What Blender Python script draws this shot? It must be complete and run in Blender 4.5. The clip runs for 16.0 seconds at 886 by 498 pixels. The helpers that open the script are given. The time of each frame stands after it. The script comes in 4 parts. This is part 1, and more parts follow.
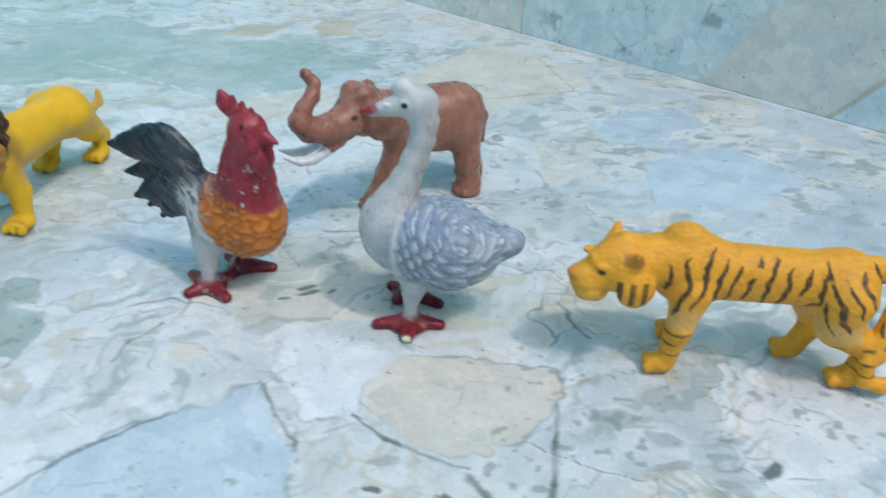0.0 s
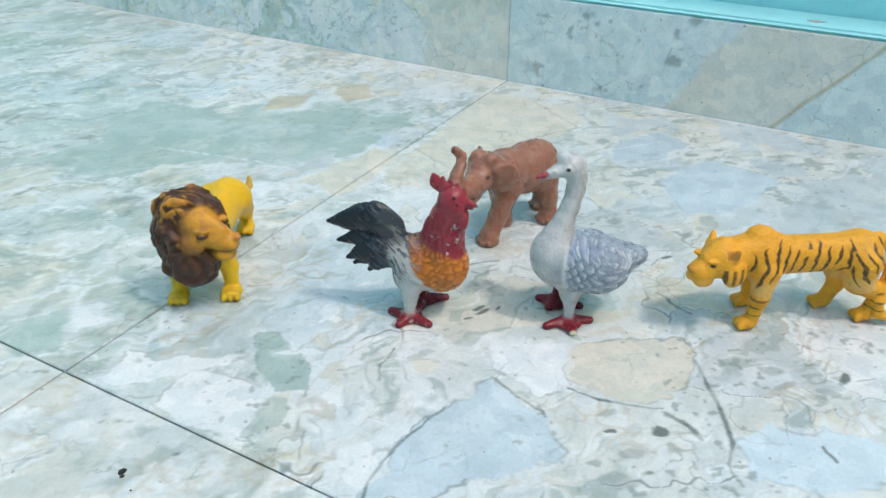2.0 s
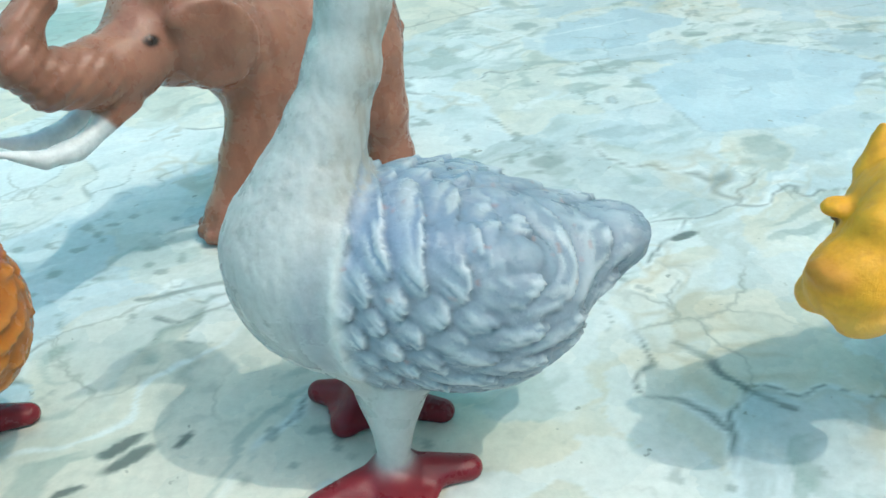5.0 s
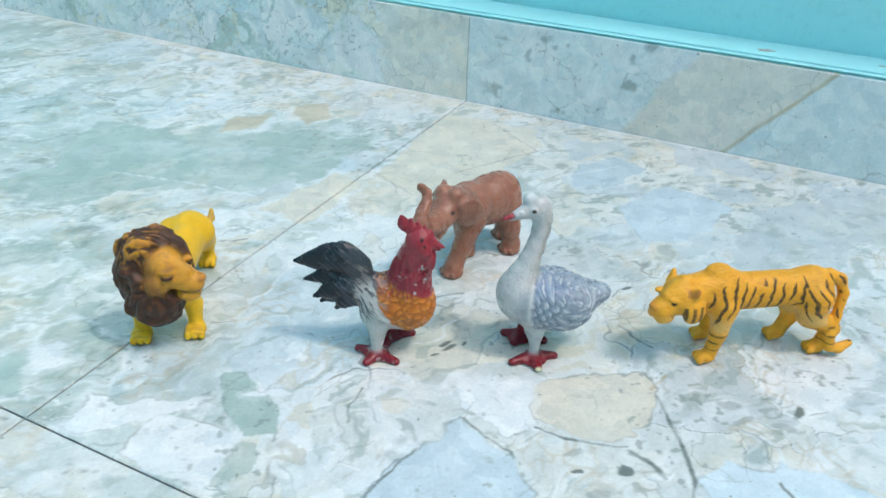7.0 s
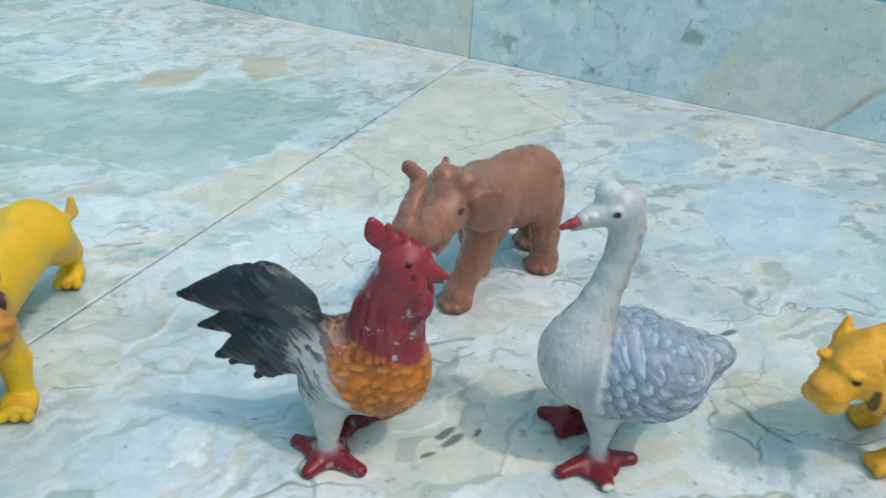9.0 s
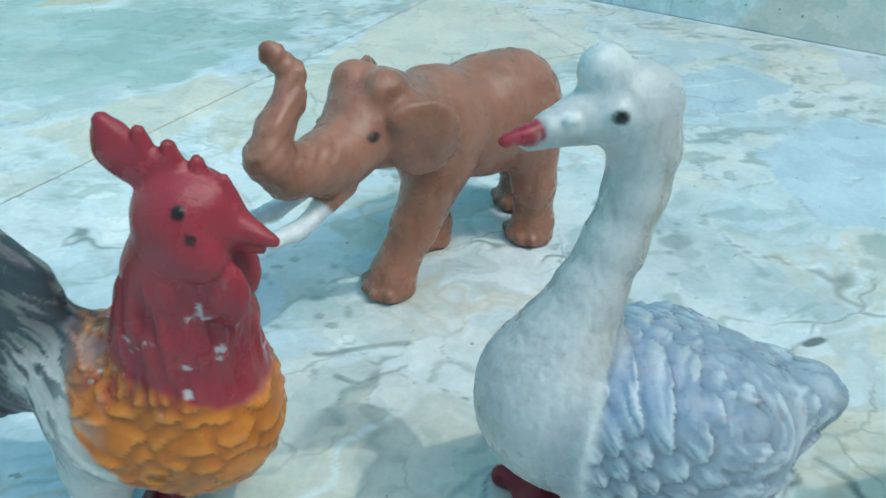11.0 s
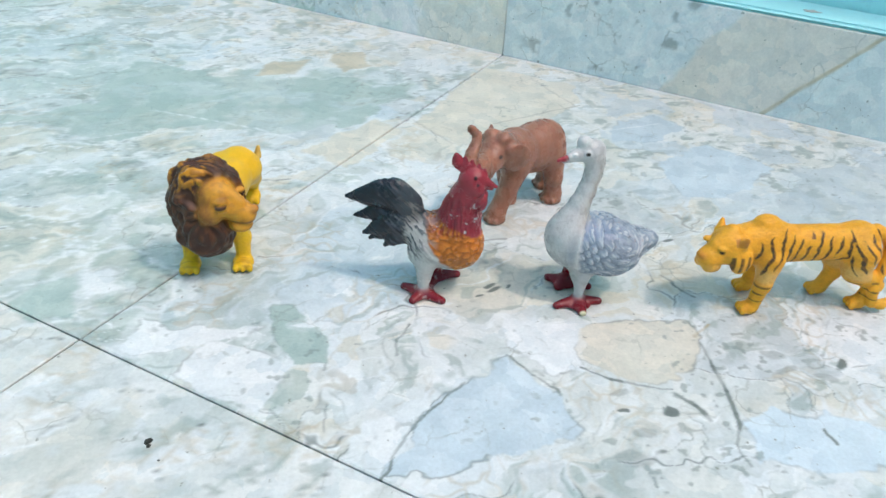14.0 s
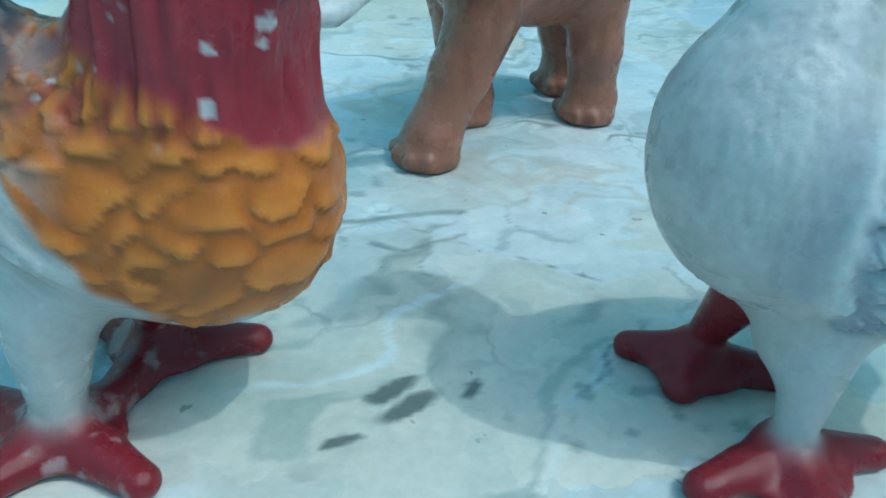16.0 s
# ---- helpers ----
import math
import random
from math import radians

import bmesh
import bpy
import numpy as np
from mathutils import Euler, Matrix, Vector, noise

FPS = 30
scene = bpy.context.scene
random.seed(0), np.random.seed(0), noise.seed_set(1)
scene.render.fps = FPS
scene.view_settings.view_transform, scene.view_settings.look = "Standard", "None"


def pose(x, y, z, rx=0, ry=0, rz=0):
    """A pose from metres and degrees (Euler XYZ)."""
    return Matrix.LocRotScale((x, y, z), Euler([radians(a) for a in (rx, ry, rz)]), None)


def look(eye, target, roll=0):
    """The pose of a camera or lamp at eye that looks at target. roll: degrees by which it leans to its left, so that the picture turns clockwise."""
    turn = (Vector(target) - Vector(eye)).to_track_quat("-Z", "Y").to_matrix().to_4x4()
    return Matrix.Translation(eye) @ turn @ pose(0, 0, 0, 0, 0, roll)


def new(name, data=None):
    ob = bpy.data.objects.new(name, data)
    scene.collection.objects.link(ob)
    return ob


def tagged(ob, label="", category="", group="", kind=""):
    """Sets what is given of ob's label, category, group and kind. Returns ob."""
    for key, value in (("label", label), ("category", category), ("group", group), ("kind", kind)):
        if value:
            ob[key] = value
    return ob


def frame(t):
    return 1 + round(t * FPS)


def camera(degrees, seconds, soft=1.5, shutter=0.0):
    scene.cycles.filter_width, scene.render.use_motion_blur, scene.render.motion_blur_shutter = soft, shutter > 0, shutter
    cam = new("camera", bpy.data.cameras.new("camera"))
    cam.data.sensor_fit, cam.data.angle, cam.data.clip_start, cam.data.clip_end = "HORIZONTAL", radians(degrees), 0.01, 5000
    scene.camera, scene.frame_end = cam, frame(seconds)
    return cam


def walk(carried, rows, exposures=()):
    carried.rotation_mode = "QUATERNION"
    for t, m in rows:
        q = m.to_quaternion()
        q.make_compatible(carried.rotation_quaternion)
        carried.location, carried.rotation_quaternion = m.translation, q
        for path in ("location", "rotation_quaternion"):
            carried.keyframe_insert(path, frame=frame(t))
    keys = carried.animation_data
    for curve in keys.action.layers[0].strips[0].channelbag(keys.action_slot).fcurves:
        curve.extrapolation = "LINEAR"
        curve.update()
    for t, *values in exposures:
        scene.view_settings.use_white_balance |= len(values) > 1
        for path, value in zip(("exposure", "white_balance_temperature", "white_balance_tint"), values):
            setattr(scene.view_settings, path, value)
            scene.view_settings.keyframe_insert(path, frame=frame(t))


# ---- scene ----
cam = camera(57.3, 16.0, 1.5, 0.2)
PATH = [
    (0, (0.265, 0.24, 0.221), (0.093, 1.935, -0.827), 2.4),
    (0.5, (0.192, 0.222, 0.257), (0.058, 1.921, -0.791), 0.8),
    (1, (0.149, 0.172, 0.294), (0.096, 1.877, -0.75), 0.9),
    (1.5, (0.131, 0.108, 0.312), (0.178, 1.824, -0.715), 0.2),
    (2, (0.111, 0.126, 0.296), (0.252, 1.844, -0.719), 0.1),
    (2.5, (0.137, 0.231, 0.232), (0.307, 1.942, -0.789), 0.4),
    (3, (0.213, 0.34, 0.145), (0.418, 2.046, -0.88), 1.2),
    (3.2, (0.229, 0.379, 0.124), (0.436, 2.089, -0.892), 0.4),
    (5.5, (0.208, 0.424, 0.114), (0.431, 2.121, -0.92), -3.0),
    (6, (0.173, 0.361, 0.164), (0.419, 2.06, -0.863), -2.2),
    (6.5, (0.134, 0.248, 0.231), (0.397, 1.949, -0.786), -0.3),
    (7, (0.102, 0.137, 0.32), (0.363, 1.837, -0.701), 1.9),
    (7.5, (0.098, 0.117, 0.354), (0.367, 1.808, -0.68), 2.5),
    (8, (0.099, 0.174, 0.327), (0.376, 1.857, -0.718), 2.9),
    (8.2, (0.102, 0.206, 0.306), (0.384, 1.89, -0.734), 3.0),
    (10.5, (0.172, 0.451, 0.138), (0.462, 2.105, -0.949), 4.2),
    (11, (0.178, 0.43, 0.15), (0.369, 2.089, -0.951), 2.6),
    (11.5, (0.165, 0.366, 0.184), (0.354, 2.028, -0.912), 3.2),
    (12, (0.156, 0.266, 0.23), (0.338, 1.936, -0.855), 3.6),
    (12.5, (0.174, 0.173, 0.282), (0.349, 1.839, -0.81), 3.8),
    (13, (0.184, 0.11, 0.315), (0.371, 1.771, -0.783), 4.0),
    (13.5, (0.112, 0.08, 0.338), (0.327, 1.744, -0.751), 4.0),
    (14, (0.075, 0.128, 0.305), (0.318, 1.791, -0.78), 3.8),
    (14.5, (0.088, 0.2, 0.265), (0.35, 1.865, -0.812), 3.4),
    (15, (0.117, 0.313, 0.189), (0.416, 1.987, -0.864), 3.7),
    (15.5, (0.15, 0.414, 0.112), (0.449, 2.11, -0.905), 3.5),
    (16, (0.157, 0.456, 0.081), (0.484, 2.152, -0.927), 4.4),
]
LOOKS = [(0, 0.87, 6310, 15), (1.5, 0.94, 6760, 15), (2.2, 1.05, 6860, 15), (3, 0.89, 6510, 14), (5.5, 1.33, 6390, -2), (6.2, 1.29, 6240, 2), (7, 1.09, 6540, 12), (8, 0.97, 6890, 17),
         (10.5, 0.87, 5890, -4), (11.5, 1.13, 6040, 2), (12.3, 1.01, 6290, 9), (13, 0.97, 6590, 17), (14, 1.11, 6940, 19), (14.5, 1.13, 7050, 20), (15, 0.87, 7040, 21), (15.5, 0.88, 6190, 8), (16, 0.86, 5190, -10)]
walk(cam, [(t, look(eye, target, roll)) for t, eye, target, roll in PATH], LOOKS)

# ---- light ----
SUN = Vector((0.46, -0.295, 1.0)).normalized()
world = bpy.data.worlds.new("sky")
scene.world = world
world.use_nodes = True
wn = world.node_tree.nodes
sky = wn.new("ShaderNodeTexSky")
sky.sky_type, sky.sun_disc = "NISHITA", False
sky.dust_density, sky.ozone_density = 2.5, 0.6
sky.sun_elevation = math.asin(SUN.z)
sky.sun_rotation = math.atan2(SUN.x, SUN.y)
world.node_tree.links.new(sky.outputs[0], wn["Background"].inputs[0])
wn["Background"].inputs[1].default_value = 0.15
sun = new("sun", bpy.data.lights.new("sun", "SUN"))
sun.data.energy, sun.data.angle, sun.data.color = 0.52, radians(0.9), (1.0, 0.95, 0.88)
sun.matrix_world = look((2, -2, 4), Vector((2, -2, 4)) - SUN)

# ---- axes of the floor: u runs along the wall, v towards it ----
TURN_UV = -34.2
CU, SU = math.cos(radians(TURN_UV)), math.sin(radians(TURN_UV))
UV = pose(0, 0, 0, 0, 0, TURN_UV)
TILE_U, TILE_V, CROSS_U, CROSS_V, WALL_V = 0.60, 0.584, -0.347, 0.377, 0.961


# ---- noise on arrays ----
TABLE = np.random.RandomState(7).rand(4096)


def lattice(i, j, k):
    return TABLE[(i * 73 + j * 179 + k * 283 + (i * j * 7 + j * k * 13 + k * i * 3)) % 4096]


def noise3(p, scale, seed=0.0):
    """Smooth noise from 0 to 1 at the rows of p."""
    q = p * scale + np.array([seed * 17.3, seed * 5.1, seed * 9.7])
    i = np.floor(q).astype(np.int64)
    f = q - i
    f = f * f * (3 - 2 * f)
    out = 0
    for a in (0, 1):
        for b in (0, 1):
            for c in (0, 1):
                w = (f[:, 0] if a else 1 - f[:, 0]) * (f[:, 1] if b else 1 - f[:, 1]) * (f[:, 2] if c else 1 - f[:, 2])
                out = out + w * lattice(i[:, 0] + a, i[:, 1] + b, i[:, 2] + c)
    return out


def fbm(p, scale, seed=0.0, octaves=4):
    total, amp, norm = 0, 1.0, 0
    for o in range(octaves):
        total = total + amp * noise3(p, scale * 2 ** o, seed + o)
        norm += amp
        amp *= 0.5
    return total / norm


def step(a, b, x):
    t = np.clip((x - a) / (b - a), 0, 1)
    return t * t * (3 - 2 * t)


def mix(a, b, t):
    t = np.asarray(t)[:, None]
    return a * (1 - t) + np.asarray(b) * t


# ---- materials ----
def shader(name, rough=0.5, metal=0.0, colour=None):
    m = bpy.data.materials.new(name)
    m.use_nodes = True
    b = m.node_tree.nodes["Principled BSDF"]
    b.inputs["Roughness"].default_value, b.inputs["Metallic"].default_value = rough, metal
    if colour:
        b.inputs["Base Color"].default_value = (*colour, 1)
    return m, m.node_tree.nodes, m.node_tree.links, b


def noise_node(n, l, scale, detail=6, rough=0.6, coords="Object"):
    tc = n.new("ShaderNodeTexCoord")
    t = n.new("ShaderNodeTexNoise")
    t.inputs["Scale"].default_value, t.inputs["Detail"].default_value, t.inputs["Roughness"].default_value = scale, detail, rough
    l.new(tc.outputs[coords], t.inputs["Vector"])
    return t


def ramp(n, l, src, a, b, ca, cb):
    r = n.new("ShaderNodeValToRGB")
    r.color_ramp.elements[0].position, r.color_ramp.elements[1].position = a, b
    r.color_ramp.elements[0].color, r.color_ramp.elements[1].color = (*ca, 1), (*cb, 1)
    l.new(src, r.inputs[0])
    return r


def blend(n, l, kind, fac, a, b):
    m = n.new("ShaderNodeMix")
    m.data_type, m.blend_type = "RGBA", kind
    if isinstance(fac, (int, float)):
        m.inputs[0].default_value = fac
    else:
        l.new(fac, m.inputs[0])
    l.new(a, m.inputs[6])
    l.new(b, m.inputs[7])
    return m.outputs[2]


def bumped(n, l, b, src, strength, distance):
    u = n.new("ShaderNodeBump")
    u.inputs["Strength"].default_value, u.inputs["Distance"].default_value = strength, distance
    l.new(src, u.inputs["Height"])
    l.new(u.outputs[0], b.inputs["Normal"])


def marble_material():
    m, n, l, b = shader("polished_marble", 0.34)
    at = n.new("ShaderNodeAttribute")
    at.attribute_name = "stone"
    cloud = noise_node(n, l, 60, 8, 0.65)
    fine = noise_node(n, l, 420, 6, 0.7)
    c = blend(n, l, "MULTIPLY", 0.8, at.outputs["Color"], ramp(n, l, cloud.outputs["Fac"], 0.3, 0.7, (0.84, 0.86, 0.86), (1.06, 1.05, 1.03)).outputs[0])
    c = blend(n, l, "MULTIPLY", 0.6, c, ramp(n, l, fine.outputs["Fac"], 0.3, 0.62, (0.82, 0.83, 0.82), (1.03, 1.03, 1.03)).outputs[0])
    # hair-fine veins and pinholes
    tc = n.new("ShaderNodeTexCoord")
    warp = n.new("ShaderNodeVectorMath")
    warp.operation = "MULTIPLY_ADD"
    warp.inputs[1].default_value = (0.02, 0.02, 0.02)
    l.new(noise_node(n, l, 45, 4, 0.6).outputs["Color"], warp.inputs[0])
    l.new(tc.outputs["Object"], warp.inputs[2])
    vor = n.new("ShaderNodeTexVoronoi")
    vor.feature = "DISTANCE_TO_EDGE"
    vor.inputs["Scale"].default_value = 38
    l.new(warp.outputs[0], vor.inputs["Vector"])
    vein = ramp(n, l, vor.outputs["Distance"], 0.0, 0.035, (1, 1, 1), (0, 0, 0))
    gate = ramp(n, l, noise_node(n, l, 22, 3, 0.5).outputs["Fac"], 0.52, 0.66, (0, 0, 0), (1, 1, 1))
    mul = n.new("ShaderNodeMath")
    mul.operation = "MULTIPLY"
    l.new(vein.outputs[0], mul.inputs[0])
    l.new(gate.outputs[0], mul.inputs[1])
    dark = n.new("ShaderNodeRGB")
    dark.outputs[0].default_value = (0.24, 0.26, 0.22, 1)
    half = n.new("ShaderNodeMath")
    half.operation = "MULTIPLY"
    half.inputs[1].default_value = 0.55
    l.new(mul.outputs[0], half.inputs[0])
    c = blend(n, l, "MIX", half.outputs[0], c, dark.outputs[0])
    shard = n.new("ShaderNodeTexVoronoi")
    shard.inputs["Scale"].default_value = 75
    l.new(warp.outputs[0], shard.inputs["Vector"])
    tone = n.new("ShaderNodeSeparateColor")
    l.new(shard.outputs["Color"], tone.inputs[0])
    c = blend(n, l, "MULTIPLY", 0.75, c, ramp(n, l, tone.outputs[0], 0.1, 0.9, (0.86, 0.90, 0.91), (1.06, 1.04, 1.02)).outputs[0])
    pit = ramp(n, l, noise_node(n, l, 190, 3, 0.55).outputs["Fac"], 0.69, 0.73, (0, 0, 0), (0.8, 0.8, 0.8))
    c = blend(n, l, "MIX", pit.outputs[0], c, dark.outputs[0])
    l.new(c, b.inputs["Base Color"])
    l.new(ramp(n, l, cloud.outputs["Fac"], 0.35, 0.7, (0.28, 0.28, 0.28), (0.46, 0.46, 0.46)).outputs[0], b.inputs["Roughness"])
    bumped(n, l, b, fine.outputs["Fac"], 0.12, 0.001)
    return m


def paint_material():
    m, n, l, b = shader("turquoise_paint", 0.5)
    a = noise_node(n, l, 9, 5, 0.6, "Object")
    c = ramp(n, l, a.outputs["Fac"], 0.35, 0.7, (0.35, 0.77, 0.78), (0.40, 0.81, 0.82)).outputs[0]
    d = noise_node(n, l, 130, 6, 0.7)
    c = blend(n, l, "MULTIPLY", 0.7, c, ramp(n, l, d.outputs["Fac"], 0.3, 0.5, (0.86, 0.88, 0.88), (1, 1, 1)).outputs[0])
    l.new(c, b.inputs["Base Color"])
    bumped(n, l, b, d.outputs["Fac"], 0.25, 0.002)
    return m


def grout_material():
    m, n, l, b = shader("grout", 0.9)
    a = noise_node(n, l, 90, 6, 0.7)
    l.new(ramp(n, l, a.outputs["Fac"], 0.3, 0.7, (0.10, 0.10, 0.085), (0.24, 0.23, 0.20)).outputs[0], b.inputs["Base Color"])
    return m


def concrete_material():
    m, n, l, b = shader("weathered_concrete", 0.9)
    a = noise_node(n, l, 3, 8, 0.7)
    l.new(ramp(n, l, a.outputs["Fac"], 0.3, 0.7, (0.34, 0.34, 0.31), (0.5, 0.5, 0.46)).outputs[0], b.inputs["Base Color"])
    bumped(n, l, b, a.outputs["Fac"], 0.3, 0.01)
    return m


def toy_material(name, rough, relief, scale, gloss=0.4):
    """Painted soft plastic; the paint's colours lie on the mesh."""
    m, n, l, b = shader(name, rough)
    at = n.new("ShaderNodeAttribute")
    at.attribute_name = "paint"
    big = noise_node(n, l, 130, 5, 0.6)
    small = noise_node(n, l, scale, 6, 0.7)
    c = blend(n, l, "MULTIPLY", 0.8, at.outputs["Color"], ramp(n, l, big.outputs["Fac"], 0.3, 0.7, (0.86, 0.86, 0.86), (1.05, 1.05, 1.05)).outputs[0])
    c = blend(n, l, "MULTIPLY", 0.6, c, ramp(n, l, small.outputs["Fac"], 0.3, 0.6, (0.84, 0.84, 0.84), (1.04, 1.04, 1.04)).outputs[0])
    l.new(c, b.inputs["Base Color"])
    l.new(ramp(n, l, big.outputs["Fac"], 0.3, 0.7, (rough - 0.08,) * 3, (rough + 0.12,) * 3).outputs[0], b.inputs["Roughness"])
    b.inputs["IOR"].default_value = 1.46
    b.inputs["Specular IOR Level"].default_value = gloss
    bumped(n, l, b, small.outputs["Fac"], relief, 0.0012)
    return m


MARBLE, PAINT, GROUT, CONCRETE = marble_material(), paint_material(), grout_material(), concrete_material()


# ---- the stone's pattern ----
IVORY, BLUE, BEIGE = np.array((0.63, 0.66, 0.64)), np.array((0.55, 0.65, 0.71)), np.array((0.68, 0.645, 0.555))
SAGE, GREY, MILK = np.array((0.38, 0.49, 0.46)), np.array((0.52, 0.58, 0.60)), np.array((0.735, 0.77, 0.785))
DARK, OCHRE = np.array((0.13, 0.16, 0.15)), np.array((0.46, 0.37, 0.22))
# large clasts of the toys' slab and its neighbours: colour, strength of the edge vein, outline
CLASTS = [
    (SAGE, 0.15, ((-0.211, 0.787), (-0.182, 0.852), (-0.136, 0.927), (-0.006, 0.933), (0.118, 0.906), (0.106, 0.8), (-0.022, 0.784), (-0.095, 0.773))),
    (BEIGE, 0.15, ((0.14, 0.806), (0.226, 0.951), (0.31, 0.903), (0.307, 0.857), (0.236, 0.785), (0.177, 0.756))),
    (BLUE, 0.6, ((0.17, 0.481), (0.193, 0.448), (0.198, 0.423), (0.168, 0.408), (0.116, 0.394), (0.091, 0.395), (0.115, 0.436), (0.14, 0.459))),
    (BEIGE, 0.55, ((0.218, 0.506), (0.248, 0.511), (0.29, 0.509), (0.291, 0.493), (0.265, 0.455), (0.242, 0.453), (0.218, 0.463), (0.208, 0.478))),
    (GREY, 0.3, ((0.385, 0.647), (0.441, 0.708), (0.70, 0.74), (0.66, 0.63), (0.425, 0.625))),
    (BLUE, 0.3, ((0.342, 0.725), (0.401, 0.764), (0.44, 0.718), (0.393, 0.669), (0.347, 0.668))),
]
PALE_CLASTS = [
    (MILK, 0.4, ((-0.052, 0.497), (-0.043, 0.524), (-0.017, 0.515), (0.027, 0.514), (0.003, 0.501), (-0.039, 0.493))),
    (MILK * 0.98, 0.5, ((-0.016, 0.474), (-0.008, 0.499), (0.017, 0.5), (0.04, 0.477), (0.031, 0.441), (-0.004, 0.461))),
    (SAGE, 0.3, ((0.031, 0.509), (0.036, 0.531), (0.047, 0.534), (0.059, 0.506), (0.064, 0.477), (0.044, 0.477))),
    (MILK, 0.3, ((0.049, 0.516), (0.067, 0.517), (0.07, 0.512), (0.059, 0.506))),
    (MILK, 0.2, ((0.06, 0.503), (0.069, 0.503), (0.066, 0.483))),
    (SAGE, 0.3, ((-0.127, 0.541), (-0.115, 0.561), (-0.093, 0.569), (-0.083, 0.525), (-0.105, 0.525))),
    (MILK, 0.2, ((-0.092, 0.568), (-0.09, 0.576), (-0.067, 0.575), (-0.059, 0.555), (-0.08, 0.544))),
]
FAR_CLASTS = [
    (MILK, 0.3, ((0.171, 0.517), (0.216, 0.511), (0.207, 0.466), (0.217, 0.456), (0.19, 0.469), (0.171, 0.49))),
    (BLUE * 0.92, 0.3, ((0.313, 0.771), (0.336, 0.813), (0.377, 0.825), (0.396, 0.798), (0.354, 0.768))),
    (OCHRE * 0.5 + BEIGE * 0.5, 0.2, ((-0.012, 0.917), (0.003, 0.959), (0.043, 0.965), (0.025, 0.924))),
    (OCHRE * 0.5 + BEIGE * 0.5, 0.2, ((0.064, 0.979), (0.095, 0.994), (0.105, 0.948), (0.076, 0.928))),
    (MILK, 0.2, ((0.012, 0.908), (0.036, 0.941), (0.049, 0.944), (0.029, 0.913))),
    (BLUE * 1.1, 0.4, ((0.283, 0.392), (0.285, 0.421), (0.307, 0.427), (0.356, 0.42), (0.384, 0.392), (0.312, 0.385))),
    (MILK, 0.2, ((-0.023, 0.732), (-0.006, 0.748), (0.028, 0.748), (0.047, 0.731), (0.003, 0.721))),
    (BEIGE, 0.2, ((0.038, 0.748), (0.106, 0.813), (0.129, 0.787), (0.079, 0.72))),
]
# veins: ends, half width, colour
DARK_VEINS = [
    ((0.287, 0.488), (0.287, 0.467), 0.0014, DARK), ((0.287, 0.467), (0.287, 0.446), 0.0022, DARK), ((0.287, 0.446), (0.285, 0.428), 0.0022, DARK), ((0.285, 0.428), (0.283, 0.417), 0.002, DARK),
    ((0.283, 0.417), (0.276, 0.406), 0.0014, DARK), ((0.276, 0.406), (0.278, 0.392), 0.0012, DARK), ((0.256, 0.444), (0.266, 0.435), 0.0022, DARK), ((0.266, 0.435), (0.27, 0.425), 0.002, DARK),
    ((0.064, 0.428), (0.066, 0.446), 0.0008, DARK), ((0.104, 0.485), (0.105, 0.497), 0.0014, DARK), ((0.105, 0.497), (0.114, 0.512), 0.001, DARK), ((0.17, 0.481), (0.181, 0.464), 0.0011, DARK),
    ((0.181, 0.464), (0.192, 0.45), 0.0012, DARK),
]
MORE_VEINS = [
    ((0.091, 0.395), (0.115, 0.436), 0.0011, DARK), ((0.115, 0.436), (0.14, 0.459), 0.0011, DARK), ((0.329, 0.413), (0.331, 0.402), 0.0014, DARK), ((0.209, 0.469), (0.224, 0.458), 0.0012, DARK),
    ((0.224, 0.458), (0.242, 0.453), 0.0014, DARK), ((0.242, 0.453), (0.257, 0.448), 0.001, DARK), ((-0.066, 0.541), (-0.058, 0.554), 0.0014, SAGE * 0.6), ((0.169, 0.595), (0.176, 0.592), 0.0009, DARK),
]
PALE_VEINS = [
    ((0.295, 0.823), (0.315, 0.79), 0.0014, MILK), ((0.315, 0.79), (0.372, 0.808), 0.0014, MILK), ((-0.094, 0.83), (-0.008, 0.796), 0.0014, MILK), ((-0.008, 0.796), (0.036, 0.771), 0.0014, MILK),
    ((-0.165, 0.757), (-0.099, 0.785), 0.0014, MILK), ((-0.099, 0.785), (-0.027, 0.784), 0.0014, MILK), ((-0.101, 0.635), (-0.054, 0.664), 0.0014, MILK), ((0.082, 0.483), (0.097, 0.484), 0.0014, MILK),
    ((0.097, 0.484), (0.099, 0.471), 0.0014, MILK), ((0.099, 0.471), (0.091, 0.466), 0.0014, MILK), ((-0.013, 0.706), (0.042, 0.71), 0.0014, MILK), ((0.287, 0.493), (0.301, 0.505), 0.0014, OCHRE),
    ((0.271, 0.92), (0.3, 0.85), 0.0014, BEIGE * 0.6), ((0.14, 0.812), (0.17, 0.762), 0.0014, BEIGE * 0.6), ((0.212, 0.804), (0.305, 0.85), 0.0014, BEIGE * 0.6), ((0.288, 0.56), (0.302, 0.533), 0.0014, DARK),
    ((0.176, 0.592), (0.188, 0.598), 0.0009, DARK), ((0.164, 0.604), (0.190, 0.609), 0.0016, DARK),
]
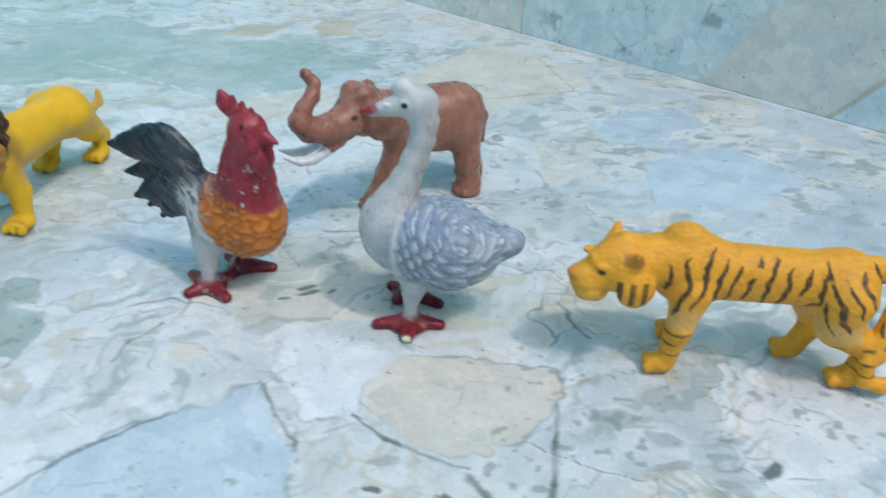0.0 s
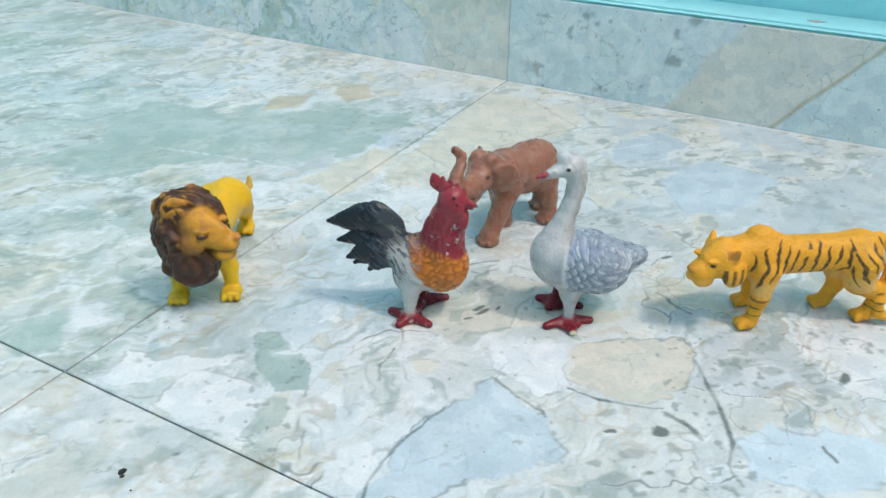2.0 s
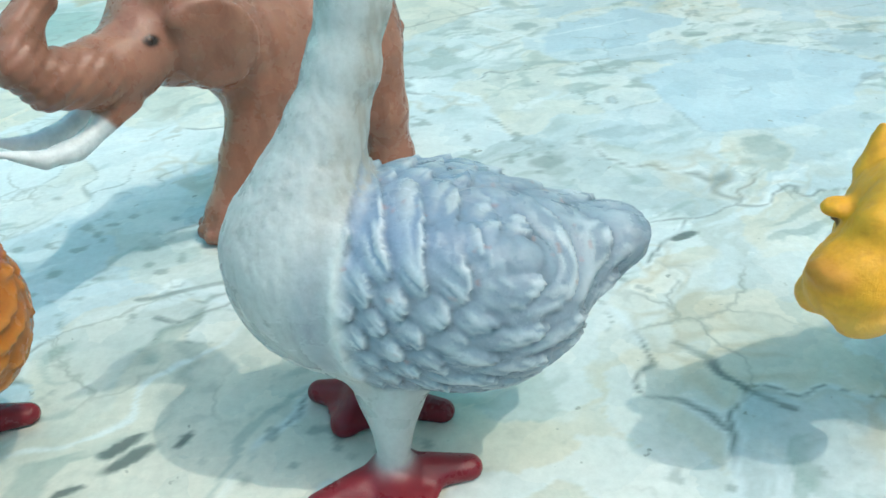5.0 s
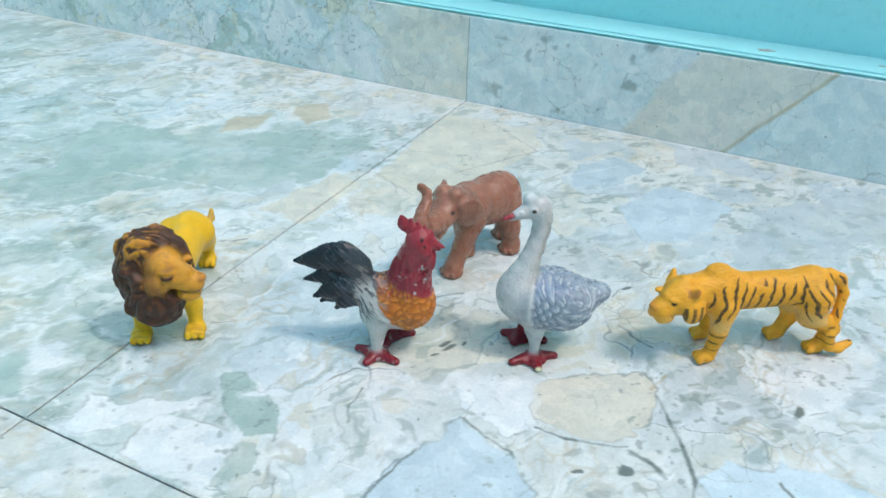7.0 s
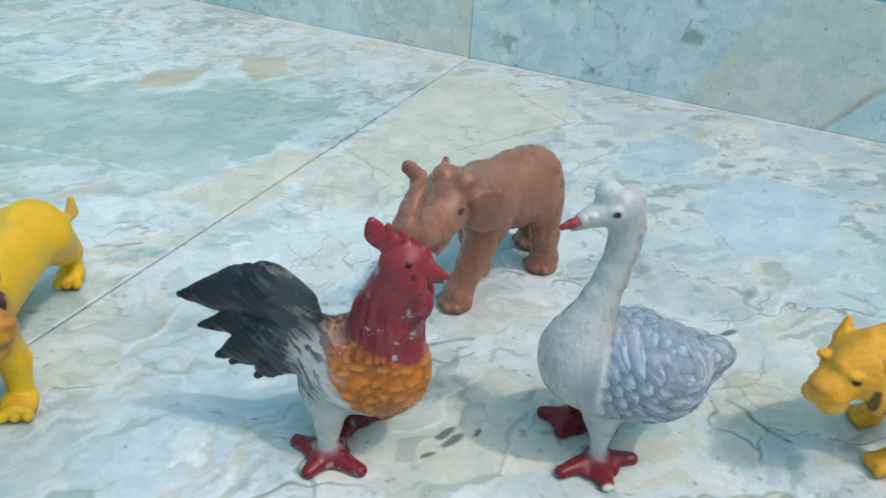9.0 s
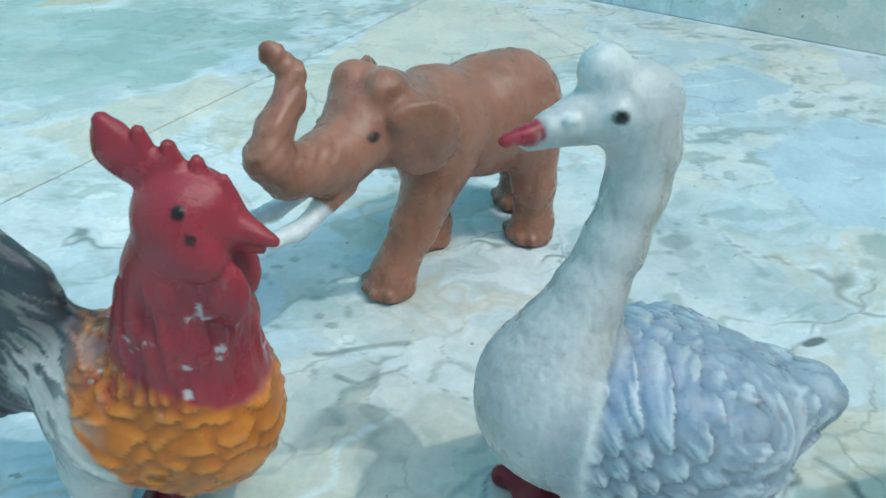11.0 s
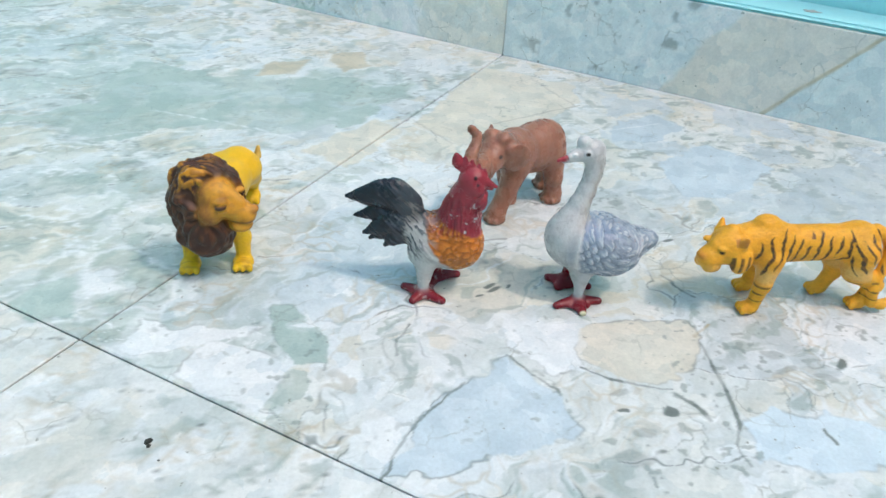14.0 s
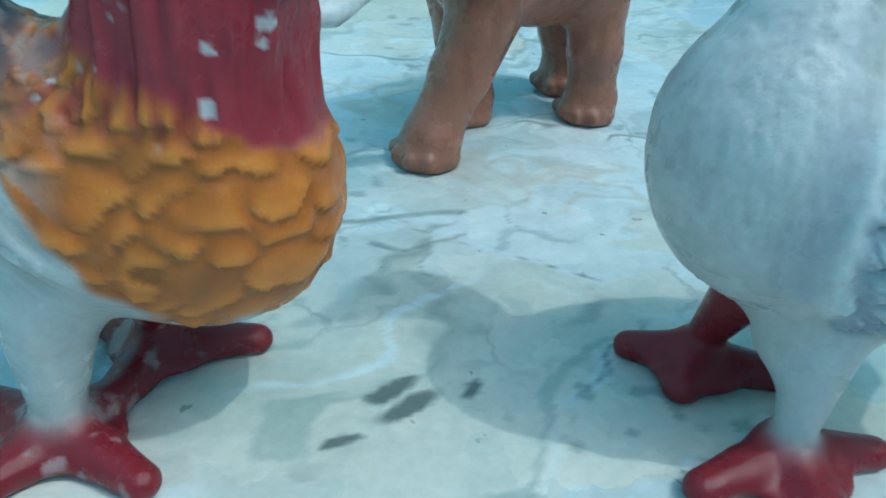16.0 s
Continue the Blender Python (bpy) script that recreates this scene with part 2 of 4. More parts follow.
# dark flecks: place, half sizes, turn
FLECKS = [
    (0.331, 0.461, 0.011, 0.003, 0.2), (0.35, 0.455, 0.008, 0.004, -0.4), (0.328, 0.476, 0.008, 0.003, -0.4), (0.367, 0.465, 0.006, 0.003, 0.8),
    (0.219, 0.399, 0.012, 0.007, 0), (0.23, 0.418, 0.008, 0.004, 0), (0.225, 0.447, 0.007, 0.003, 0.2), (0.25, 0.431, 0.005, 0.004, 0.4),
    (0.223, 0.434, 0.004, 0.002, 0), (-0.091, 0.725, 0.012, 0.006, 0), (0.308, 0.603, 0.006, 0.002, 0.2), (0.429, 0.703, 0.008, 0.004, 0.6),
    (0.286, 0.658, 0.008, 0.005, 0.3), (-0.202, 0.998, 0.02, 0.004, 0.2), (-0.246, 0.92, 0.03, 0.008, 0.1), (0.169, 0.552, 0.006, 0.002, 0.5),
    (-0.093, 1.239, 0.02, 0.004, 0.1), (0.002, 0.436, 0.002, 0.002, 0), (0.1715, 0.5475, 0.0062, 0.0022, 0.5),
]
FAR_FLECKS = [
    (0.1808, 0.5500, 0.0022, 0.0012, 0.9), (0.160, 0.540, 0.003, 0.0012, 0.4),
]


def polygon(x, y, outline):
    """Signed distance to an outline, negative inside."""
    pts = np.array(outline)
    best, inside = np.full(x.shape, 9.0), np.zeros(x.shape, bool)
    for (ax, ay), (bx, by) in zip(pts, np.roll(pts, -1, 0)):
        ex, ey = bx - ax, by - ay
        t = np.clip(((x - ax) * ex + (y - ay) * ey) / (ex * ex + ey * ey), 0, 1)
        best = np.minimum(best, np.hypot(x - ax - t * ex, y - ay - t * ey))
        cross = ((ay > y) != (by > y)) & (x < (bx - ax) * (y - ay) / (by - ay + 1e-12) + ax)
        inside ^= cross
    return np.where(inside, -best, best)


def cells(x, y, size, seed):
    """Nearest two distances, the cell's random number."""
    gx, gy = np.floor(x / size).astype(np.int64), np.floor(y / size).astype(np.int64)
    d1, d2, r1 = np.full(x.shape, 9.0), np.full(x.shape, 9.0), np.zeros(x.shape)
    for a in (-1, 0, 1):
        for b in (-1, 0, 1):
            i, j = gx + a, gy + b
            sx, sy = (i + lattice(i, j, seed + 0 * i)) * size, (j + lattice(i, j, seed + 5 + 0 * i)) * size
            d = np.hypot(x - sx, y - sy)
            r = lattice(i, j, seed + 9 + 0 * i)
            near = d < d1
            d2 = np.where(near, d1, np.minimum(d2, d))
            r1 = np.where(near, r, r1)
            d1 = np.where(near, d, d1)
    return d1, d2, r1


def stone(x, y, seed=0):
    """Colours of the brecciated marble at the places x, y."""
    p = np.stack([x, y, np.full(x.shape, seed * 3.7)], 1)
    n1, n2 = noise3(p, 150, 3) - 0.5, noise3(p, 150, 4) - 0.5
    w1, w2 = fbm(p, 20, 1) - 0.5, fbm(p, 20, 2) - 0.5
    wx, wy = x + w1 * 0.07 + n1 * 0.007, y + w2 * 0.07 + n2 * 0.007
    thin, mottle, patchy = noise3(p, 60, 9), fbm(p, 40, 23), fbm(p, 13, 6)
    d1, d2, r = cells(wx * 0.8, wy * 1.15, 0.085, 11 + seed)
    c = np.tile(IVORY, (len(x), 1))
    for lo, hi, tone in ((0.0, 0.24, MILK), (0.24, 0.38, GREY), (0.38, 0.54, BEIGE), (0.54, 0.70, BLUE), (0.70, 0.78, SAGE)):
        c = mix(c, tone, ((r >= lo) & (r < hi)) * 0.8)
    # mid-size shards, then chips, gathered in patches
    m1, m2, mr = cells(wx * 1.3 + 9, wy * 0.9 + 4, 0.036, 21 + seed)
    shards = step(0.42, 0.56, fbm(p, 9, 5))
    c = mix(c, MILK, shards * (mr > 0.62) * 0.7)
    c = mix(c, GREY, shards * ((mr > 0.3) & (mr < 0.45)) * 0.5)
    c = mix(c, BEIGE, shards * (mr < 0.15) * 0.6)
    s1, s2, sr = cells(wx * 1.1 + 3, wy + 7, 0.015, 31 + seed)
    chips = step(0.46, 0.56, patchy)
    c = mix(c, MILK, chips * (sr > 0.62) * 0.6)
    c = mix(c, SAGE * 0.9, chips * (sr < 0.17) * 0.6)
    c = mix(c, BEIGE, chips * ((sr > 0.3) & (sr < 0.42)) * 0.7)
    left = step(0.03, -0.10, x + 0.25 * (y - 0.7) + w1 * 0.25)
    if seed == 0:
        behind = step(CROSS_V - 0.004, CROSS_V + 0.004, -x * SU + y * CU)
        left = left * behind
        c = mix(c, IVORY * 0.97, (1 - behind) * 0.6)
    c = mix(c, SAGE, left * (0.30 + 0.5 * step(0.42, 0.6, fbm(p, 8, 8))))
    # wisps drawn out along the slab
    q = np.stack([(wx * 0.85 + wy * 0.5) * 0.35, wy * 0.85 - wx * 0.5, p[:, 2]], 1)
    wisp = fbm(q, 55, 61)
    c = mix(c, MILK, step(0.56, 0.66, wisp) * 0.45)
    c = mix(c, SAGE * 0.8, step(0.43, 0.34, wisp) * (0.18 + 0.5 * left))
    c = mix(c, DARK * 1.8, step(0.70, 0.76, fbm(q, 90, 67)) * left * 0.7)
    # thin slivers and torn streaks that follow the wisps
    sliver = fbm(q * np.array([0.55, 1.0, 1.0]), 150, 71, 3)
    c = mix(c, MILK * 1.04, step(0.60, 0.68, sliver) * step(0.40, 0.58, mottle) * 0.75)
    c = mix(c, SAGE * 0.75, step(0.38, 0.31, sliver) * step(0.38, 0.55, fbm(p, 17, 73)) * 0.55)
    c = mix(c, BEIGE * 0.72, step(0.63, 0.70, fbm(q, 120, 75, 3)) * step(0.5, 0.64, fbm(p, 12, 77)) * 0.6)
    hair = np.abs(fbm(q * 0.6, 60, 69, 3) - 0.5)
    c = mix(c, MILK, step(0.006, 0.002, hair) * (0.3 + 0.5 * left))
    edge, medge = d2 - d1, m2 - m1
    c = mix(c, MILK, step(0.005, 0.0015, edge) * step(0.35, 0.6, thin) * 0.7)
    c = mix(c, DARK, step(0.0022, 0.0, edge) * step(0.42, 0.68, noise3(p, 45, 10)) * 0.8)
    c = mix(c, DARK * 1.6, step(0.0018, 0.0, medge) * step(0.5, 0.75, noise3(p, 38, 11)) * (0.25 + 0.75 * shards) * 0.75)
    c = mix(c, OCHRE, step(0.004, 0.0, s2 - s1) * step(0.58, 0.8, noise3(p, 30, 14)) * 0.4)
    if seed == 0:
        # speckled, pitted zone towards the wall
        zone = step(0.26, 0.36, x + w1 * 0.2) * step(0.60, 0.68, y + w2 * 0.15)
        c = mix(c, BEIGE, zone * 0.3)
        c = mix(c, DARK * 2.2, zone * step(0.60, 0.68, fbm(p * np.array([1.0, 1.6, 1.0]), 70, 63, 3)) * 0.75)
        c = mix(c, BLUE * 0.9, zone * (mr > 0.8) * 0.6)
        ux, uy = x + (fbm(p, 60, 21) - 0.5) * 0.020, y + (fbm(p, 60, 22) - 0.5) * 0.020
        gaps = noise3(p, 55, 25)
        for tone, strength, outline in CLASTS + PALE_CLASTS + FAR_CLASTS:
            o = np.array(outline)
            big = np.ptp(o, 0).max() > 0.2
            near = np.nonzero((ux > o[:, 0].min() - 0.02) & (ux < o[:, 0].max() + 0.02) & (uy > o[:, 1].min() - 0.02) & (uy < o[:, 1].max() + 0.02))[0]
            if not len(near):
                continue
            d = polygon(ux[near] + (w1[near] * 0.10 if big else 0), uy[near] + (w2[near] * 0.10 if big else 0), outline)
            sub = c[near]
            hold = (0.55 + 0.4 * step(0.38, 0.58, wisp[near])) if big else 0.92
            sub = mix(sub, tone + (mottle[near][:, None] - 0.5) * 0.16, step(0.0012, -0.0008, d) * hold)
            sub = mix(sub, MILK, step(0.003, 0.001, np.abs(d - 0.0025)) * 0.6 * thin[near])
            sub = mix(sub, DARK, step(0.0013, 0.0, np.abs(d)) * step(0.40, 0.7, gaps[near]) * strength)
            c[near] = sub
        ux, uy = x + (fbm(p, 90, 21) - 0.5) * 0.006, y + (fbm(p, 90, 22) - 0.5) * 0.006
        torn = fbm(p, 130, 26, 3)
        for cx, cy, rx, ry, a in FLECKS + FAR_FLECKS:
            e = np.hypot(((ux - cx) * math.cos(a) + (uy - cy) * math.sin(a)) / rx, ((uy - cy) * math.cos(a) - (ux - cx) * math.sin(a)) / ry)
            e = e * (0.45 + 1.3 * torn)
            c = mix(c, DARK * 0.9, step(1.2, 0.8, e) * (0.92 if rx < 0.0065 else 0.36))
        for (ax, ay), (bx, by), w, tone in DARK_VEINS + MORE_VEINS + PALE_VEINS:
            ex, ey = bx - ax, by - ay
            t = np.clip(((ux - ax) * ex + (uy - ay) * ey) / (ex * ex + ey * ey), 0, 1)
            d = np.hypot(ux - ax - t * ex, uy - ay - t * ey)
            c = mix(c, tone, step(w, w * 0.3, d) * (0.5 + 0.4 * step(0.4, 0.65, noise3(p, 90, 29))))
    speck = step(0.66, 0.74, fbm(p, 230, 31, 2)) * step(0.48, 0.62, fbm(p, 16, 32))
    c = mix(c, DARK * 1.6, speck * 0.6)
    if seed == 0:
        v = -x * SU + y * CU
        lime = (WALL_V - v) + (fbm(p, 50, 44) - 0.5) * 0.012
        c = mix(c, MILK, step(0.006, 0.001, lime) * 0.85)
    return np.clip(c * (0.93 + 0.14 * fbm(p, 5, 40)[:, None]), 0, 1)


def link_mesh(name, verts, faces, material, parent=None, colours=None, layer="stone", smooth=False):
    me = bpy.data.meshes.new(name)
    me.from_pydata(verts, [], faces)
    me.materials.append(material)
    if colours is not None:
        at = me.color_attributes.new(layer, "FLOAT_COLOR", "POINT")
        at.data.foreach_set("color", np.concatenate([colours, np.ones((len(colours), 1))], 1).astype(np.float32).ravel())
    if smooth:
        me.polygons.foreach_set("use_smooth", np.ones(len(me.polygons), bool))
    me.update()
    ob = new(name, me)
    ob.parent = parent
    return ob


def slab(name, u0, u1, w0, w1, cell, place, pattern, parent, thick=0.012, gap=0.0006, focus=None):
    """A stone slab whose polished face is a fine grid with worn, eased edges. place: (u, w, depth) arrays to places."""
    nu, nw = max(2, round((u1 - u0) / cell)), max(2, round((w1 - w0) / cell))
    us, ws = np.linspace(u0 + gap, u1 - gap, nu + 1), np.linspace(w0 + gap, w1 - gap, nw + 1)
    if focus:
        us, ws = (np.concatenate([[a[0]], a[(a > a[0]) & (a < f[0])], np.arange(f[0] + 0.0002, f[1], f[2]), a[(a >= f[1] + 0.0005) & (a < a[-1])], [a[-1]]]) for a, f in zip((us, ws), focus))
    us = np.concatenate([[us[0]], [us[0] + 0.0008], us[1:-1], [us[-1] - 0.0008], [us[-1]]])
    ws = np.concatenate([[ws[0]], [ws[0] + 0.0008], ws[1:-1], [ws[-1] - 0.0008], [ws[-1]]])
    gu, gw = np.meshgrid(us, ws, indexing="ij")
    depth = np.zeros(gu.shape)
    depth[0, :] = depth[-1, :] = depth[:, 0] = depth[:, -1] = 0.0007
    a, b = len(us), len(ws)
    idx = np.arange(a * b).reshape(a, b)
    faces = np.stack([idx[:-1, :-1], idx[1:, :-1], idx[1:, 1:], idx[:-1, 1:]], -1).reshape(-1, 4)
    rim = np.concatenate([idx[:, 0], idx[-1, 1:], idx[-2::-1, -1], idx[0, -2:0:-1]])
    low = a * b + np.arange(len(rim))
    nxt = np.roll(np.arange(len(rim)), -1)
    sides = np.stack([rim, low, low[nxt], rim[nxt]], -1)
    fu, fw = np.concatenate([gu.ravel(), gu.ravel()[rim]]), np.concatenate([gw.ravel(), gw.ravel()[rim]])
    fd = np.concatenate([depth.ravel(), np.full(len(rim), thick)])
    verts = place(fu, fw, fd)
    return link_mesh(name, verts.tolist(), faces.tolist() + sides.tolist(), MARBLE, parent, pattern(fu, fw))


def box(name, u0, u1, v0, v1, z0, z1, material, parent=None, bevel=0.0):
    bm = bmesh.new()
    bmesh.ops.create_cube(bm, size=1)
    for v in bm.verts:
        v.co = Vector(((u0 + u1) / 2 + v.co.x * (u1 - u0), (v0 + v1) / 2 + v.co.y * (v1 - v0), (z0 + z1) / 2 + v.co.z * (z1 - z0)))
    if bevel:
        bmesh.ops.bevel(bm, geom=bm.edges[:], offset=bevel, segments=3, affect="EDGES")
    bm.transform(UV)
    me = bpy.data.meshes.new(name)
    bm.to_mesh(me)
    bm.free()
    me.materials.append(material)
    ob = new(name, me)
    ob.parent = parent
    return ob


# ---- the setting ----
SKIRT_Z = 0.094
ground = tagged(box("ground", -30, 30, -30, 30, -0.5, -0.06, CONCRETE), "pale weathered concrete ground around the terrace", "ground", kind="structure")
floor = tagged(box("floor", CROSS_U - 3 * TILE_U, CROSS_U + 4 * TILE_U, CROSS_V - 3 * TILE_V, WALL_V + 0.03, -0.0596, -0.0035, GROUT),
               "pale brecciated marble tile floor with dark thin joints", "floor", kind="structure")
backing = tagged(box("wall_far", CROSS_U - 3 * TILE_U, CROSS_U + 4 * TILE_U, WALL_V + 0.054, WALL_V + 0.20, -0.0596, 2.2, PAINT, bevel=0.004),
                 "turquoise painted wall rising behind a marble skirting", "wall", kind="structure")
U0, U1, V0, V1 = CROSS_U - 3 * TILE_U, CROSS_U + 4 * TILE_U, CROSS_V - 3 * TILE_V, WALL_V + 0.20
# unseen walls, added so that their turquoise bounces teal fill onto the floor
for side, span in (("left", (U0 - 0.15, U0 - 0.001, V0 - 0.15, V1)), ("right", (U1 + 0.001, U1 + 0.15, V0 - 0.15, V1)), ("near", (U0, U1, V0 - 0.15, V0 - 0.001))):
    tagged(box("wall_" + side, *span, -0.0596, 2.2, PAINT, bevel=0.004), "unseen turquoise wall added around the terrace for teal bounce light", "wall", kind="structure")
lip = tagged(box("ledge", CROSS_U - 3 * TILE_U, CROSS_U + 4 * TILE_U, WALL_V + 0.0005, WALL_V + 0.0538, SKIRT_Z, SKIRT_Z + 0.006, PAINT, bevel=0.0028),
             "bright turquoise painted ledge on top of the marble skirting", "ledge", kind="structure")
skirting = tagged(box("skirting", CROSS_U - 3 * TILE_U, CROSS_U + 4 * TILE_U, WALL_V + 0.0125, WALL_V + 0.0536, -0.0034, SKIRT_Z - 0.0005, GROUT),
                  "low skirting of pale grey and beige marble slabs", "skirting", kind="structure")


def floor_place(u, v, d):
    return np.stack([u * CU - v * SU, u * SU + v * CU, -d], 1)


def floor_pattern(u, v):
    return stone(u * CU - v * SU, u * SU + v * CU)


def skirt_place(u, z, d):
    return np.stack([u * CU - (WALL_V + d) * SU, u * SU + (WALL_V + d) * CU, z], 1)


SAND = np.array((0.66, 0.605, 0.54))


def skirt_pattern(u, z):
    c = stone(u * 1.0 + 5.3, z * 1.0 + 2.1, 1)
    p = np.stack([u, z, np.zeros(u.shape)], 1)
    wob = (fbm(p, 30, 51) - 0.5) * 0.03
    seam = u + 0.065 - z * 0.86 + wob * 0.3
    mid = u + 0.175 - z * 0.7 + wob
    c = mix(c, GREY * 1.16, step(CROSS_U - 0.003, CROSS_U + 0.002, u) * step(0.01, -0.01, mid) * 0.7)
    c = mix(c, SAND, step(-0.004, 0.004, mid) * step(0.002, -0.002, seam) * 0.9)
    c = mix(c, GREY * 1.18, step(-0.002, 0.002, seam) * step(0.23, 0.22, u) * 0.85)
    c = mix(c, OCHRE, step(0.0035, 0.001, np.abs(seam)) * (0.45 + 0.5 * fbm(p, 80, 53)))
    c = mix(c, SAND, step(-0.47, -0.45, u + wob) * step(CROSS_U + 0.001, CROSS_U - 0.001, u) * 0.7)
    fleck = step(0.62, 0.74, fbm(p, 70, 55, 3)) * step(0.03, -0.02, mid) * step(-0.34, -0.31, u + wob)
    return np.clip(mix(c * 1.3, DARK * 1.5, fleck * 0.6), 0, 0.86)


# ---- modelled figures: blended rounded forms, meshed on a fine lattice ----
def cap(a, b, r1, r2, col, k=4.0, flat=(1, 1, 1)):
    a, b, flat = np.array(a, float), np.array(b, float), np.array(flat, float)

    def f(p):
        c = (a + b) / 2
        q, aa, bb = (p - c) / flat, (a - c) / flat, (b - c) / flat
        e = bb - aa
        t = np.clip((q - aa) @ e / max(e @ e, 1e-9), 0, 1)
        return (np.linalg.norm(q - aa - t[:, None] * e, axis=1) - (r1 + t * (r2 - r1))) * flat.min()
    r = max(r1, r2) * flat.max() + k
    return f, col, k, np.minimum(a, b) - r, np.maximum(a, b) + r


def ell(c, r, col, k=4.0, rot=(0, 0, 0)):
    c, r = np.array(c, float), np.array(r, float)
    m = np.array(Euler([radians(v) for v in rot]).to_matrix())

    def f(p):
        q = (p - c) @ m
        k0, k1 = np.linalg.norm(q / r, axis=1), np.linalg.norm(q / r ** 2, axis=1)
        return np.where(k1 > 1e-9, k0 * (k0 - 1) / np.maximum(k1, 1e-9), -r.min())
    return f, col, k, c - r.max() - k, c + r.max() + k


def tube(points, radii, col, k=1.6, flat=(1, 1, 1)):
    return [cap(a, b, r, s, col, k, flat) for a, b, r, s in zip(points, points[1:], radii, radii[1:])]


def figure(name, prims, h, decorate, material, m, label, category):
    """One mesh of blended forms. Sizes in millimetres, facing +x; decorate(p, normals, colours) gives back places and colours."""
    lo = np.min([q[3] for q in prims], 0) - 2 * h
    hi = np.max([q[4] for q in prims], 0) + 2 * h
    lo[2] = -2 * h
    n = np.ceil((hi - lo) / h).astype(int) + 1
    axes = [lo[i] + h * np.arange(n[i]) for i in range(3)]
    grid = np.full(n, 50.0)
    for f, col, k, a, b in prims:
        s = [slice(max(0, int((a[i] - 6 - lo[i]) / h)), min(n[i], int((b[i] + 6 - lo[i]) / h) + 2)) for i in range(3)]
        sub = np.stack(np.meshgrid(*[axes[i][s[i]] for i in range(3)], indexing="ij"), -1)
        d = f(sub.reshape(-1, 3)).reshape(sub.shape[:3])
        g = grid[tuple(s)]
        w = np.clip(0.5 + 0.5 * (g - d) / k, 0, 1)
        grid[tuple(s)] = g * (1 - w) + d * w - k * w * (1 - w)
    zz = axes[2][None, None, :]
    grid = np.maximum(grid, 0.15 - zz)
    # surface nets
    neg = grid < 0
    corner = [(a, b, c) for a in (0, 1) for b in (0, 1) for c in (0, 1)]
    count = sum(neg[a:n[0] - 1 + a, b:n[1] - 1 + b, c:n[2] - 1 + c].astype(np.int8) for a, b, c in corner)
    live = (count > 0) & (count < 8)
    ids = np.full(live.shape, -1)
    cell = np.argwhere(live)
    ids[live] = np.arange(len(cell))
    total, hits = np.zeros((len(cell), 3)), np.zeros(len(cell))
    for a in corner:
        for ax in range(3):
            if a[ax]:
                continue
            b = list(a)
            b[ax] = 1
            va, vb = grid[tuple((cell + a).T)], grid[tuple((cell + b).T)]
            cut = (va < 0) != (vb < 0)
            t = np.where(cut, va / np.where(cut, va - vb, 1), 0)
            pos = np.array(a, float)[None, :].repeat(len(cell), 0)
            pos[:, ax] = t
            total += pos * cut[:, None]
            hits += cut
    p = lo + h * (cell + total / hits[:, None])
    quads = []
    for ax in range(3):
        o1, o2 = [(1, 2), (2, 0), (0, 1)][ax]
        first = [slice(None)] * 3
        second = [slice(None)] * 3
        first[ax], second[ax] = slice(0, -1), slice(1, None)
        edge = np.argwhere(neg[tuple(first)] != neg[tuple(second)])
        edge = edge[(edge[:, o1] > 0) & (edge[:, o2] > 0) & (edge[:, o1] < n[o1] - 1) & (edge[:, o2] < n[o2] - 1)]
        inner = neg[tuple(edge.T)]
        loops = []
        for d1, d2 in ((1, 1), (0, 1), (0, 0), (1, 0)):
            e = edge.copy()
            e[:, o1] -= d1
            e[:, o2] -= d2
            loops.append(ids[tuple(e.T)])
        q = np.stack(loops, 1)
        q[~inner] = q[~inner][:, ::-1]
        quads.append(q)
    quads = np.concatenate(quads)
    # colours weighted by nearness to each form
    weight, colours, nearest = np.zeros(len(p)), np.zeros((len(p), 3)), np.full(len(p), 99.0)
    for f, col, k, *_ in prims:
        d = f(p)
        w = np.exp(-np.clip(d, -3, 30) / 0.7) if k > 0.6 else 400 * np.exp(-np.clip(d, 0, 30) / 0.12)
        weight += w
        colours += w[:, None] * np.array(col)
    colours /= weight[:, None]
    normal = np.zeros((len(p), 3))
    face = np.cross(p[quads[:, 2]] - p[quads[:, 0]], p[quads[:, 3]] - p[quads[:, 1]])
    for i in range(4):
        np.add.at(normal, quads[:, i], face)
    normal /= np.linalg.norm(normal, axis=1)[:, None] + 1e-9
    p, colours = decorate(p, normal, colours)
    p[:, 2] = np.maximum(p[:, 2], 0.1)
    ob = link_mesh(name, (p / 1000).tolist(), quads.tolist(), material, None, np.clip(colours, 0, 1), "paint", True)
    ob.matrix_world = m
    return tagged(ob, label, category)


def scallop(u, v, length, width):
    """Overlapping rounded feathers that point along +u: height from 0 to 1."""
    out = np.zeros(u.shape)
    row = np.floor(v / width)
    for dr in (-1, 0, 1):
        r = row + dr
        off = (r % 2) * 0.5
        i = np.floor(u / length + off)
        for di in (-1, 0):
            uc = (i + di - off) * length
            t = (u - uc) / length
            w = np.abs(v - (r + 0.5) * width) / (width * 0.75)
            shape = (t > 0) & (t < 1.35) & (w < np.sqrt(np.clip(1 - np.clip((t - 0.6) / 0.75, 0, 1) ** 2, 0, 1)))
            out = np.maximum(out, shape * (0.35 + 0.65 * np.clip(t / 1.35, 0, 1)) * (1 - 0.45 * w ** 2))
    return out


WHITE, BEAK, FOOT = (0.52, 0.52, 0.505), (0.30, 0.015, 0.03), (0.20, 0.012, 0.02)


